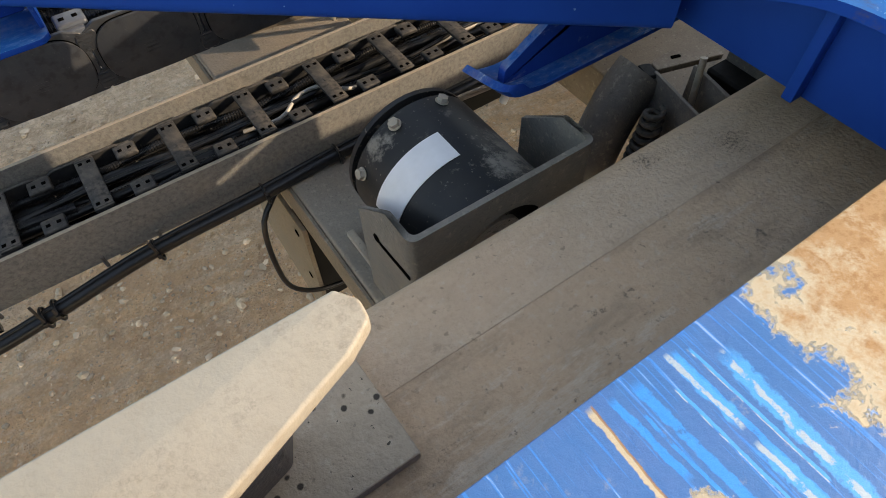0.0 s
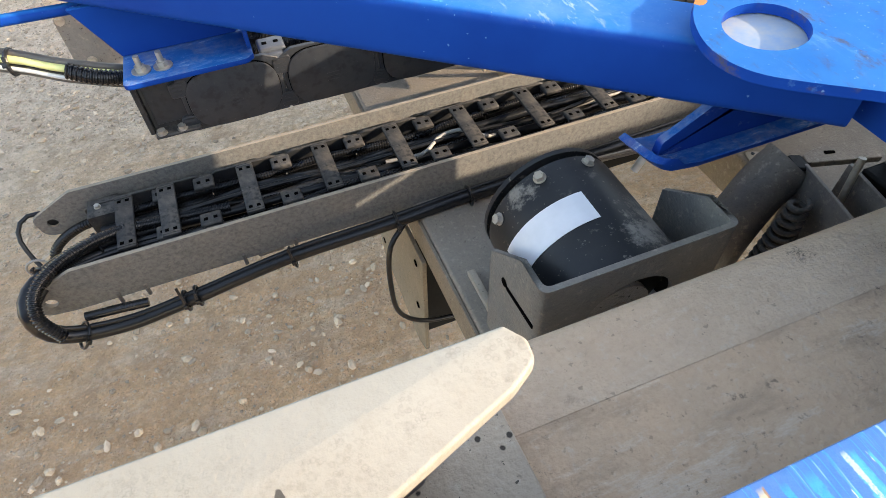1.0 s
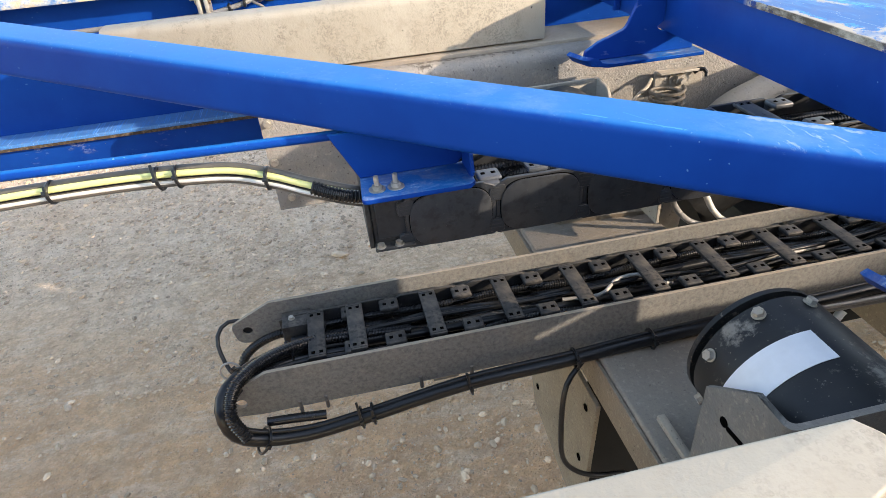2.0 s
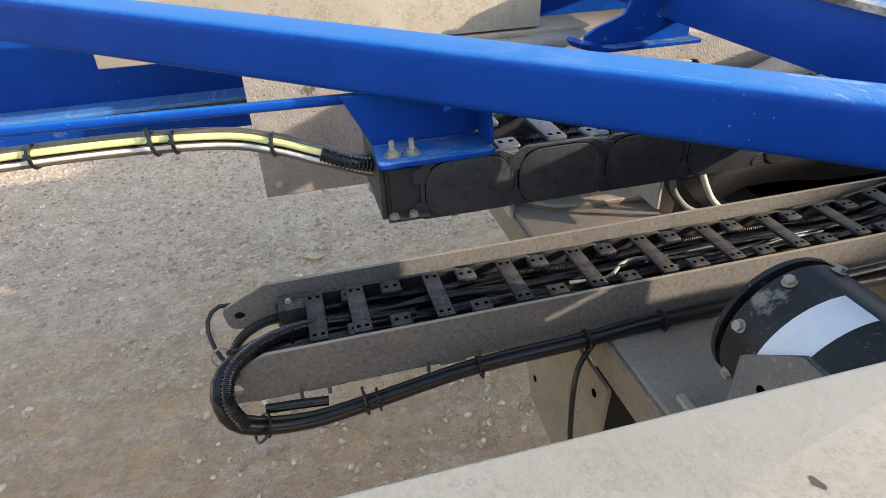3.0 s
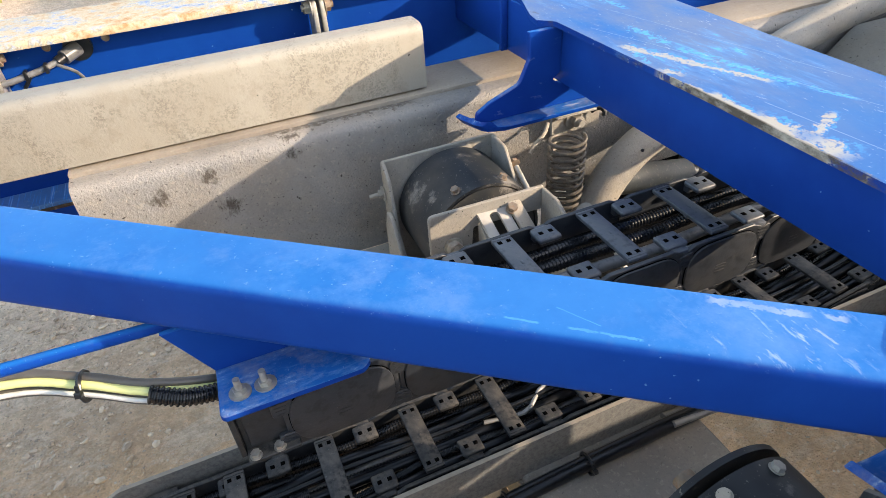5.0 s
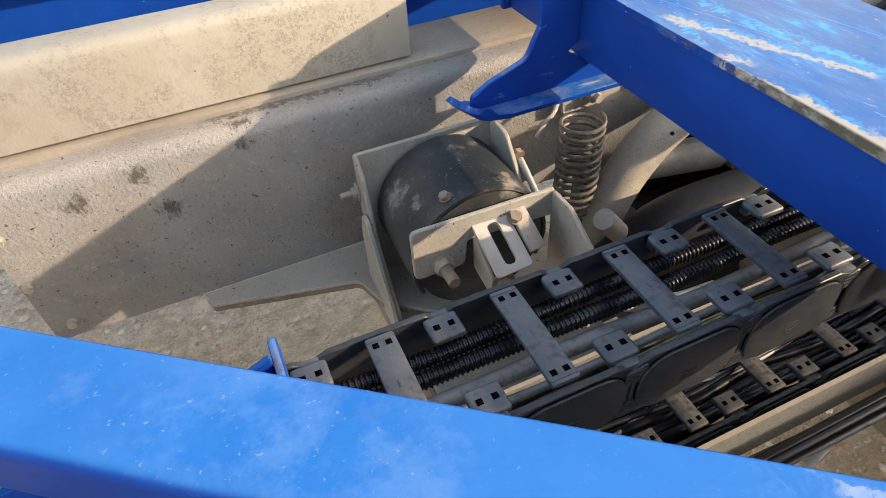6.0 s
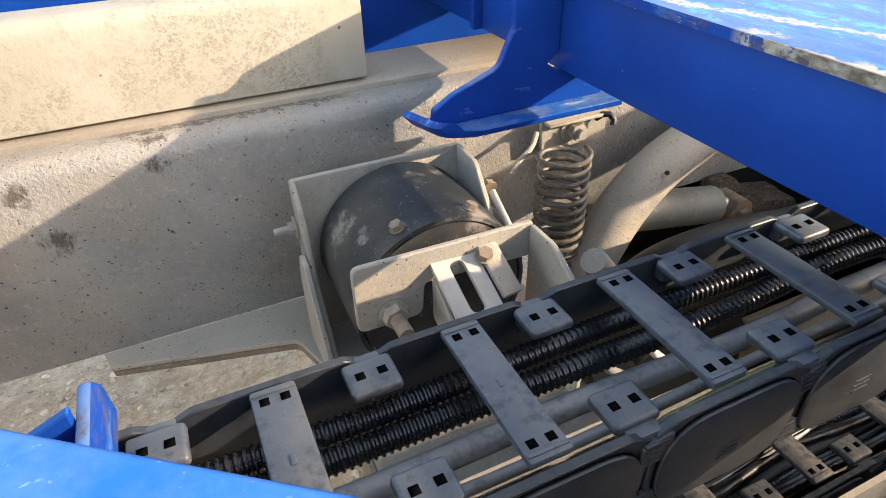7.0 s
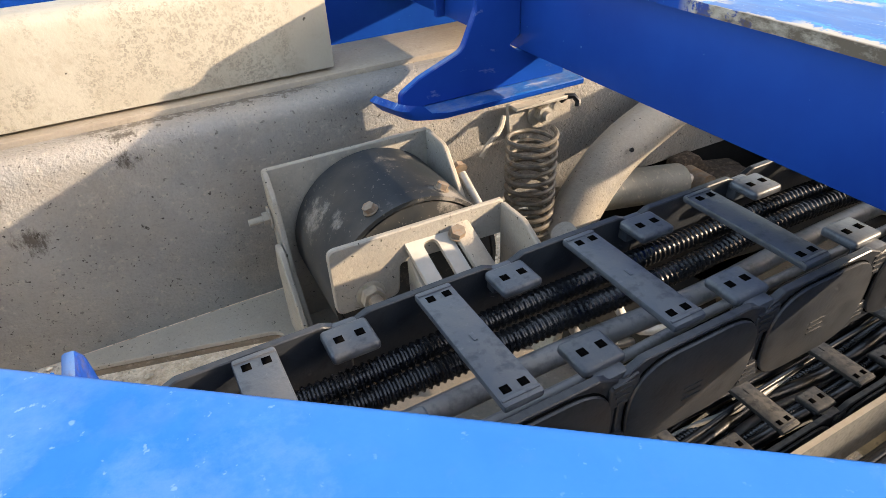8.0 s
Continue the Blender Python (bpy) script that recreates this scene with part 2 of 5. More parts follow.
def rail_paint(name, more=0.0, soft=0.03):
    """Rail tops: blue paint, scraped across by load beds and rusted through."""
    pale, cyan, cream = (0.44, 0.52, 0.57), (0.012, 0.30, 0.80), (0.56, 0.47, 0.34)
    s = Surface(name, (0.045, 0.175, 0.43), 0.38)
    s.over((0.10, 0.20, 0.46), s.ramp(s.noise(22, 7, 0.7), 0.45, 0.75), 0.55, 0.6)
    s.over((0.30, 0.34, 0.42), s.ramp(s.noise(48, 8, 0.75, (1, 1, 1), (4, 1, 0)), 0.58, 0.72), 0.7, 0.7)
    fine = s.noise(150, 3, 0.6, (2.4, 0.06, 1))
    s.over((0.02, 0.26, 0.72), s.ramp(fine, 0.56, 0.60), 0.5, 0.7)
    s.over((0.35, 0.50, 0.70), s.ramp(fine, 0.645, 0.67), 0.7, 0.7)
    if not more:
        for p, q, half in (((0.191, 0.133), (0.1945, 0.045), 0.0028), ((0.178, 0.133), (0.181, 0.09), 0.0022), ((0.2155, 0.133), (0.2175, 0.03), 0.0016), ((0.1845, 0.12), (0.188, 0.06), 0.001)):
            s.over(cyan, s.streak(p, q, half, 0.6, 0.15), 0.5, 0.9)
        for p, q, half in (((0.2115, 0.134), (0.2135, 0.092), 0.0016), ((0.2125, 0.087), (0.2145, 0.02), 0.0019), ((0.232, 0.122), (0.2285, 0.03), 0.0022), ((0.203, 0.12), (0.206, 0.02), 0.0004), ((0.221, 0.13), (0.223, 0.06), 0.0004)):
            s.over((0.04, 0.38, 0.84), s.streak((p[0] + 0.001, p[1]), (q[0] + 0.001, q[1]), half * 2.3, 0.6), 0.6, 0.85)
            s.over(pale, s.streak(p, q, half * 0.8, 0.9, 0.45), 0.75, 0.9)
        s.over(cream, s.streak((0.168, 0.135), (0.1665, 0.085), 0.0018, 1.0), 0.85)
        s.over(RUST, s.streak((0.1695, 0.135), (0.168, 0.085), 0.0006, 1.0), 0.9, 0.8)
    flake = s.noise(30, 9, 0.74, (1, 1, 1), (0.3, 0.1, 0))
    spots = s.maths("ADD", s.maths("MULTIPLY", s.near((0.425, 0.07, 1.26), 0.22), 0.85), s.maths("MULTIPLY", s.near((0.166, 0.070, 1.26), 0.034), 0.56))
    bare = s.maths("ADD", s.maths("MULTIPLY", s.noise(2.2, 2), 0.4), spots)
    bare = s.maths("ADD", bare, s.maths("MULTIPLY", flake, 0.7))
    edge = 0.80 - more
    s.over((0.60, 0.56, 0.46), s.ramp(bare, edge - soft, edge), 0.85)
    s.over(cream, s.ramp(bare, edge, edge + 0.02), 0.85)
    s.over((0.45, 0.255, 0.12), s.maths("MULTIPLY", s.ramp(bare, edge + 0.03, edge + 0.12), s.ramp(s.noise(40, 8, 0.78), 0.34, 0.50)), 0.9, 0.9)
    s.over(RUST, s.maths("MULTIPLY", s.ramp(bare, edge + 0.04, edge + 0.12), s.ramp(s.noise(160, 6, 0.75), 0.50, 0.62)), 0.9, 0.8)
    s.relief(s.ramp(bare, edge - 0.01, edge + 0.01), -1.5).relief(s.noise(160, 6, 0.7), 0.6)
    return s.done(0.8, 0.0012, 0.0, 0.3)


def grey_paint(name, base=(0.34, 0.325, 0.295), dust=0.5, stain=0.5, wet=0.5, scars=(), dots=0.0, peel=0.0011, streaks=0.0, grime_shade=None, grit=100):
    """Grey chassis paint under a film of dried road dust, with an orange-peel skin."""
    s = Surface(name, base, wet)
    s.over(tuple(c * 0.66 for c in base), s.ramp(s.noise(6, 5, 0.6), 0.4, 0.72))
    s.over((0.42, 0.36, 0.29), s.ramp(s.noise(21, 8, 0.74, (1, 1, 1), (3, 8, 1)), 0.55, 0.70), 0.85, dust * 0.6)
    s.over(DUST, s.ramp(s.noise(13, 7, 0.66, (1, 1, 1), (5, 2, 1)), 0.40, 0.78), 0.85, dust)
    s.over(DUST, s.normal_z(0.15, 0.9), 0.85, min(1.0, dust * 0.8))
    s.over((0.50, 0.445, 0.365), s.ramp(s.noise(110, 5, 0.66), 0.56, 0.70), 0.85, 0.40)
    s.over(tuple(c * 0.42 for c in base), s.ramp(s.noise(190, 4, 0.66, (1, 1, 1), (2, 0, 4)), 0.53, 0.66), 0.7, 0.18)
    s.over(tuple(c * 0.55 for c in base), s.ramp(s.noise(260, 3, 0.6, (1, 1, 1), (0, 3, 4)), 0.48, 0.58), 0.5, 70 * peel)
    s.over((0.04, 0.034, 0.028), s.ramp(s.noise(48, 6, 0.72, (1, 1, 1), (1, 6, 2)), 0.655, 0.70), 0.9, stain)
    s.over((0.03, 0.027, 0.024), s.ramp(s.noise(150, 2), 0.69, 0.715), 0.9, stain)
    if dots:
        if dots >= 1:
            wob = s.maths("ADD", s.cells(75), s.maths("MULTIPLY", s.noise(260, 3), 0.12))
            s.over((0.025, 0.02, 0.016), s.maths("MULTIPLY", s.ramp(wob, 0.26, 0.19), s.ramp(s.noise(21, 3, 0.6, (1, 1, 1), (3, 2, 2)), 0.43, 0.50)), 0.9, 0.95)
        s.over((0.03, 0.025, 0.02), s.ramp(s.noise(170, 3, 0.6, (1, 1, 1), (7, 3, 0)), 0.68 - 0.08 * (dots % 1), 0.70 - 0.08 * (dots % 1)), 0.9, 0.9)
    # dark streak below the cover: grime, with the cover's shade painted in
    if grime_shade:
        s.over((0.10, 0.08, 0.06), s.streak(*grime_shade, 1.5, 0.3), 0.8, 0.75)
    if streaks:
        s.over((0.27, 0.19, 0.125), s.ramp(s.noise(9, 8, 0.75, (0.5, 1.5, 1), (3, 4, 1), radians(-20)), 0.50, 0.66), 0.85, streaks)
        s.over((0.60, 0.50, 0.39), s.ramp(s.noise(16, 8, 0.78, (0.4, 1.8, 1), (6, 1, 1), radians(-14)), 0.54, 0.64), 0.85, streaks * 0.8)
        s.over((0.12, 0.09, 0.065), s.ramp(s.noise(60, 8, 0.8, (1, 1, 1), (2, 6, 1)), 0.60, 0.66), 0.85, streaks)
    for centre, radius in scars:
        burn = s.maths("ADD", s.maths("MULTIPLY", s.near(centre, radius), 0.36 if grit < 200 else 0.27), s.maths("MULTIPLY", s.noise(grit, 8, 0.78, (1, 1, 0.5)), 0.75))
        s.over((0.05, 0.04, 0.03), s.ramp(burn, 0.60, 0.70), 0.9, 0.85)
    s.relief(s.noise(230, 3, 0.6), 1.0).relief(s.noise(45, 4), 0.5)
    return s.done(1.0, peel)


def cream_cover(name, rings=1.0):
    """Pale cover sheet, spattered with clusters of small dried rings."""
    s = Surface(name, (0.325, 0.302, 0.25), 0.6)
    s.over((0.315, 0.283, 0.23), s.ramp(s.noise(10, 6, 0.66), 0.42, 0.7))
    s.over((0.36, 0.34, 0.292), s.ramp(s.noise(7, 4, 0.6, (1.4, 1, 0.5), (4, 1, 2)), 0.5, 0.68), None, 0.6)
    s.over((0.265, 0.235, 0.185), s.ramp(s.noise(24, 7, 0.72, (1, 1, 1), (6, 3, 1)), 0.54, 0.64), None, 0.5)
    patch = s.ramp(s.noise(11, 6, 0.7, (1, 1, 0.7), (2, 7, 3)), 0.46, 0.58)
    shift = s.noise(150, 4, 0.6, (1, 1, 1), (5, 5, 1))
    for scale, amount in ((140, 0.42 * rings), (215, 0.55 * rings), (320, 0.5 * rings)):
        cell = s.maths("ADD", s.cells(scale), s.maths("MULTIPLY", s.maths("SUBTRACT", shift, 0.5), 0.5))
        inner = s.ramp(cell, 0.44, 0.28)
        rim = s.maths("MULTIPLY", s.ramp(cell, 0.18, 0.31), s.ramp(cell, 0.50, 0.37))
        some = s.maths("MULTIPLY", patch, s.ramp(s.noise(scale * 0.3, 4, 0.6, (1, 1, 1), (scale, 1, 2)), 0.45, 0.54))
        s.over((0.29, 0.27, 0.225), s.maths("MULTIPLY", inner, some), 0.65, amount)
        s.over((0.135, 0.122, 0.10), s.maths("MULTIPLY", rim, some), 0.65, amount)
    s.over((0.27, 0.245, 0.20), s.ramp(s.noise(80, 6, 0.72, (1, 1, 1), (9, 2, 2)), 0.60, 0.72), 0.7, 0.4)
    s.over((0.04, 0.035, 0.03), s.ramp(s.noise(55, 2, 0.5, (1, 1, 1), (3, 9, 5)), 0.765, 0.78), 0.8, 0.9)
    s.relief(s.noise(240, 3, 0.6), 0.5).relief(s.noise(50, 5), 0.4)
    return s.done(0.7, 0.0014)


def black_plastic(name, dust=0.25, base=(0.022, 0.023, 0.026), rough=0.5, settled=(0.27, 0.22, 0.16), gloss=0.3):
    s = Surface(name, base, rough)
    s.over((0.20, 0.17, 0.13), s.ramp(s.noise(30, 6, 0.7), 0.45, 0.80), 0.85, dust)
    s.over(settled, s.maths("MULTIPLY", s.normal_z(0.4, 1.0), s.ramp(s.noise(55, 6, 0.72), 0.32, 0.72)), 0.85, dust)
    s.over((0.26, 0.25, 0.23), s.ramp(s.noise(140, 5, 0.7, (1, 1, 1), (2, 5, 1)), 0.63, 0.70), 0.85, min(1.0, dust * 1.6))
    s.over(tuple(c * 0.5 for c in base), s.ramp(s.noise(90, 4, 0.6, (1, 1, 1), (6, 1, 1)), 0.52, 0.66), rough, 0.8)
    s.relief(s.noise(400, 2), 0.5).relief(s.noise(70, 3), 0.3)
    s.vary(0.2)
    return s.done(0.4, 0.0008, 0.0, gloss)


def black_enamel(name, worn=0.0, rubbed=()):
    """Black painted sheet steel, scuffed grey in places."""
    s = Surface(name, (0.010 + 0.008 * worn, 0.012 + 0.011 * worn, 0.015 + 0.012 * worn), 0.38 + 0.06 * worn)
    s.over((0.03 + 0.02 * worn, 0.034 + 0.02 * worn, 0.037 + 0.02 * worn), s.ramp(s.noise(5, 4), 0.4, 0.7), 0.5, 0.8)
    scuff = s.noise(17, 8, 0.72, (1, 1, 1), (1.5, 0.2, 0.7))
    s.over((0.22, 0.20, 0.175), s.ramp(scuff, 0.60 - 0.01 * worn, 0.69), 0.8, 0.6)
    for centre, radius in rubbed:
        rub = s.maths("ADD", s.maths("MULTIPLY", s.near(centre, radius), 0.28), s.maths("MULTIPLY", s.noise(48, 8, 0.74, (1, 1, 1), (2, 5, 1)), 0.8))
        s.over((0.27, 0.25, 0.22), s.ramp(rub, 0.52, 0.64), 0.85, 0.85)
    s.over((0.20, 0.18, 0.15), s.ramp(s.noise(200, 3), 0.66, 0.71), 0.8, 0.7)
    s.over((0.26, 0.23, 0.19), s.ramp(s.noise(34, 8, 0.75, (1, 1, 1), (4, 2, 1)), 0.62, 0.70), 0.85, 0.4 + 0.4 * worn)
    s.over(DUST, s.ramp(s.noise(8, 4), 0.45, 0.9), 0.7, 0.05 + 0.2 * worn)
    s.relief(s.noise(120, 3), 0.5)
    return s.done(0.25, 0.0008, 0.0, 0.3)


def tray_zinc(name):
    """Weathered galvanised bar, dark and finely mottled."""
    s = Surface(name, (0.20, 0.203, 0.194), 0.6, 0.1)
    s.over((0.125, 0.125, 0.124), s.ramp(s.noise(150, 6, 0.72), 0.44, 0.62))
    s.over((0.27, 0.26, 0.235), s.ramp(s.noise(170, 5, 0.7, (1, 1, 1), (3, 1, 0)), 0.56, 0.66), 0.8, 0.7)
    s.over(DUST, s.ramp(s.noise(14, 6, 0.66), 0.5, 0.8), 0.85, 0.2)
    s.over(DUST, s.normal_z(0.4, 0.9), 0.85, 0.6)
    s.over((0.08, 0.075, 0.07), s.ramp(s.noise(22, 7, 0.7, (1, 1, 1), (1, 4, 2)), 0.56, 0.74), 0.8, 0.4)
    s.relief(s.noise(260, 3), 0.6)
    return s.done(0.5, 0.001)


def metal(name, base, rough, rust=0.0, metallic=0.8):
    s = Surface(name, base, rough, metallic)
    s.over((base[0] * 0.6, base[1] * 0.58, base[2] * 0.55), s.ramp(s.noise(60, 5), 0.4, 0.75), rough + 0.15)
    if rust:
        s.over(RUST, s.ramp(s.noise(90, 6, 0.7), 0.62 - 0.25 * rust, 0.72 - 0.2 * rust), 0.9, rust)
    s.over(DUST, s.ramp(s.noise(140, 4), 0.5, 0.8), 0.9, 0.35)
    s.relief(s.noise(300, 3), 0.6)
    return s.done(0.3, 0.0006)


def plain(name, colour, rough=0.5, tint=None):
    s = Surface(name, colour, rough)
    s.over(tint or tuple(c * 0.7 for c in colour), s.ramp(s.noise(40, 4), 0.4, 0.8))
    s.relief(s.noise(300, 2), 0.4)
    return s.done(0.15, 0.0006)


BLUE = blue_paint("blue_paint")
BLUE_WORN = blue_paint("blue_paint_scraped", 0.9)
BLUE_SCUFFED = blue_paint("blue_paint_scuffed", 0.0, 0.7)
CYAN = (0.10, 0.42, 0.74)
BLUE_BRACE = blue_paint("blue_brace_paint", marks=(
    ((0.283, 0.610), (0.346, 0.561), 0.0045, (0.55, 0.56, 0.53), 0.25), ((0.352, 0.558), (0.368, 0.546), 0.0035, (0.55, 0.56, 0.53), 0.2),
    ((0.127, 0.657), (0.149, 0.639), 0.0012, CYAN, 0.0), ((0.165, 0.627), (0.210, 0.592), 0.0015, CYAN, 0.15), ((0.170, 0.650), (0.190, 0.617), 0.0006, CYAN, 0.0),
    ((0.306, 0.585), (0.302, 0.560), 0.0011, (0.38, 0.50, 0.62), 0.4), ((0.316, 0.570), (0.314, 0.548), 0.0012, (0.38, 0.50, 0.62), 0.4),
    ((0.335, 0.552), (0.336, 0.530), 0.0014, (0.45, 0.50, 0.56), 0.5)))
RAIL_TOP = rail_paint("blue_paint_rusted")
RAIL_BARE = rail_paint("rusted_bare_rail", 0.26, 0.10)
GREY = grey_paint("grey_chassis_paint", (0.262, 0.262, 0.255), 0.30, 0.5, 0.34, scars=(((0.082, 1.362, 1.108), 0.05), ((0.078, 1.352, 1.075), 0.035), ((-0.066, 1.35, 1.07), 0.05), ((-0.045, 1.35, 1.005), 0.05), ((-0.15, 1.35, 1.05), 0.05)), peel=0.0021, dots=0.12, grime_shade=((0.02, 1.392), (0.34, 1.392), 0.016))
GREY_PALE = grey_paint("grey_dusty_paint", (0.36, 0.345, 0.31), 0.5, 0.35, peel=0.0009, dots=0.05)
SLAB = grey_paint("dusty_beam_top", (0.62, 0.43, 0.285), 0.4, 0.35, streaks=0.32, peel=0.0018, grit=380, scars=(((0.42, 0.30, 1.11), 0.045), ((0.50, 0.27, 1.11), 0.06), ((0.52, 0.22, 1.11), 0.06)))
STRIP = grey_paint("dusty_strip", (0.34, 0.29, 0.235), 0.5, 0.3, streaks=0.25, peel=0.0008)
BEAM_LOW = grey_paint("dusty_cross_beam", (0.18, 0.17, 0.158), 0.26, 0.35)
# grey darkened in the colour for the heavily shaded near hanger and pipe
GREY_DARK = grey_paint("grey_paint_darkened", (0.095, 0.096, 0.10), 0.25, 0.35)
BRACKET = grey_paint("bracket_grey", (0.17, 0.172, 0.17), 0.25, 0.3)
BROWN = grey_paint("mud_filmed_steel", (0.60, 0.375, 0.22), 0.4, 0.3, streaks=0.8, peel=0.0015)
# mud brown, darkened as well for shade on low plates and edges
MUD_SHADED = grey_paint("muddy_shaded_plate", (0.18, 0.145, 0.11), 0.25, 0.5)
SPOTTED = grey_paint("spotted_steel", (0.33, 0.275, 0.22), 0.45, 0.3, dots=1.0)
CREAM = cream_cover("cream_cover")
CREAM_SOFT = cream_cover("cream_cover_clean", 0.45)
TRAY_STEEL = tray_zinc("tray_steel")
PLASTIC = black_plastic("chain_plastic", 0.10, (0.022, 0.026, 0.032), 0.38, gloss=0.45)
PLASTIC_BAR = black_plastic("chain_bar_plastic", 0.15, (0.060, 0.070, 0.084), 0.38, gloss=0.5)
PLASTIC_DUSTY = black_plastic("chain_plastic_dusty", 0.26, (0.022, 0.024, 0.027), 0.5, (0.36, 0.31, 0.245))
HOSE = black_plastic("hose_plastic", 0.03, (0.011, 0.012, 0.014), 0.26, gloss=0.55)
RUBBER = black_plastic("cable_rubber", 0.03, (0.009, 0.011, 0.014), 0.28, gloss=0.45)
DAMPER = grey_paint("damper_grey", (0.15, 0.17, 0.168), 0.12, 0.15, 0.55, peel=0.0003)
CABLE_GREY = black_plastic("grey_cable", 0.3, (0.16, 0.162, 0.165), 0.36, gloss=0.6)
CABLE_TAN = plain("tan_grey_sheath", (0.125, 0.115, 0.10), 0.4)
CABLE_PALE = black_plastic("pale_grey_sheath", 0.4, (0.21, 0.213, 0.218), 0.34, gloss=0.6)
ENAMEL = black_enamel("black_enamel", 0.0, (((0.405, 0.450, 1.003), 0.075), ((0.43, 0.425, 0.97), 0.06), ((0.29, 0.555, 1.0), 0.035), ((0.38, 0.43, 1.018), 0.05)))
ENAMEL_WORN = black_enamel("worn_black_enamel", 1.0, (((0.255, 1.22, 1.01), 0.045), ((0.265, 1.17, 1.03), 0.02), ((0.39, 1.13, 1.04), 0.04)))
ZINC = metal("zinc", (0.55, 0.52, 0.46), 0.45, 0.15, 0.7)
RUSTY = metal("rusty_steel", (0.30, 0.24, 0.185), 0.65, 0.5, 0.4)
RUST_LUMP = metal("scaled_rust", (0.062, 0.045, 0.033), 0.85, 0.15, 0.1)
SPRING_STEEL = metal("spring_steel", (0.13, 0.118, 0.10), 0.5, 0.25, 0.3)
# darker copy of the spring steel, for the shaded near spring
SPRING_SHADED = metal("spring_steel_shaded", (0.07, 0.068, 0.066), 0.55, 0.2, 0.3)
PALE_STEEL = plain("pale_dusty_steel", (0.52, 0.48, 0.42), 0.55, (0.40, 0.36, 0.30))
# pale paint whose blue blotches also carry the rim's shadow
EYE_BOTTOM = plain("pale_with_blue_shade", (0.36, 0.385, 0.40), 0.6, (0.11, 0.28, 0.52))
LABEL = plain("white_label", (0.80, 0.81, 0.84), 0.45, (0.72, 0.73, 0.76))
# near-black colour that stands for deep shade in the recesses
DEEP_BLACK = black_plastic("deep_shade_black", 0.02, (0.005, 0.005, 0.005), 0.7)
# tube colour sunk near black for the shade behind the chain
TUBE_DARK = black_plastic("dark_shaded_paint", 0.03, (0.010, 0.011, 0.012), 0.5, gloss=0.2)
YELLOW = plain("yellow_green_sheath", (0.80, 0.80, 0.34), 0.4, (0.74, 0.75, 0.30))
WHITE_WIRE = plain("white_sheath", (0.38, 0.36, 0.33), 0.4)
BRIGHT = plain("bright_white_sheath", (0.72, 0.71, 0.67), 0.4)
# near-black patches that paint the shade inside holes and slots
VOID = Surface("slot_black", (0.003, 0.003, 0.003), 0.9).done(specular=0.0)


# ---- mesh helpers ----
def mesh_from(verts, faces):
    bm = bmesh.new()
    vs = [bm.verts.new(v) for v in verts]
    for f in faces:
        bm.faces.new([vs[i] for i in f]).smooth = True
    return bm


def prism(poly, axis, a, b, bevel=0.0, seg=2):
    """A polygon pushed along an axis from a to b. The polygon's plane: x -> (y, z), y -> (x, z), z -> (x, y)."""
    put = {"x": lambda u, v, w: (w, u, v), "y": lambda u, v, w: (u, w, v), "z": lambda u, v, w: (u, v, w)}[axis]
    n = len(poly)
    verts = [put(u, v, a) for u, v in poly] + [put(u, v, b) for u, v in poly]
    faces = [list(range(n)), list(range(n, 2 * n))] + [[i, (i + 1) % n, n + (i + 1) % n, n + i] for i in range(n)]
    bm = mesh_from(verts, faces)
    bmesh.ops.recalc_face_normals(bm, faces=bm.faces)
    if bevel:
        sharp = [e for e in bm.edges if e.calc_face_angle(0) > radians(40)]
        wide = [f for f in bm.faces if len(f.verts) == n and n != 4 or f.calc_area() > 0.0004 and min(e.calc_length() for e in f.edges) > 2.5 * bevel]
        ways = [f.normal.copy() for f in wide]
        rounds = set(bmesh.ops.bevel(bm, geom=sharp, offset=bevel, segments=seg, profile=0.5, affect="EDGES", clamp_overlap=True)["faces"])
        for f in bm.faces:
            f.smooth = f in rounds or not any(f.normal.dot(w) > 0.9999 for w in ways)
    return bm


def block(x0, x1, y0, y1, z0, z1, bevel=0.002, seg=2):
    return prism([(x0, y0), (x1, y0), (x1, y1), (x0, y1)], "z", z0, z1, bevel, seg)


def fillet(poly, radii, n=5):
    """Rounds the corners of a polygon: one radius for all, or a radius each."""
    if isinstance(radii, (int, float)):
        radii = [radii] * len(poly)
    out = []
    for i, p in enumerate(poly):
        r = radii[i]
        p = Vector(p)
        if r <= 0:
            out.append(tuple(p))
            continue
        a, b = Vector(poly[i - 1]) - p, Vector(poly[(i + 1) % len(poly)]) - p
        cut = min(r / max(math.tan(a.angle(b) / 2), 1e-4), 0.49 * a.length, 0.49 * b.length)
        s, e = p + a.normalized() * cut, p + b.normalized() * cut
        for k in range(n + 1):
            t = k / n
            out.append(tuple((1 - t) ** 2 * s + 2 * t * (1 - t) * p + t * t * e))
    return out


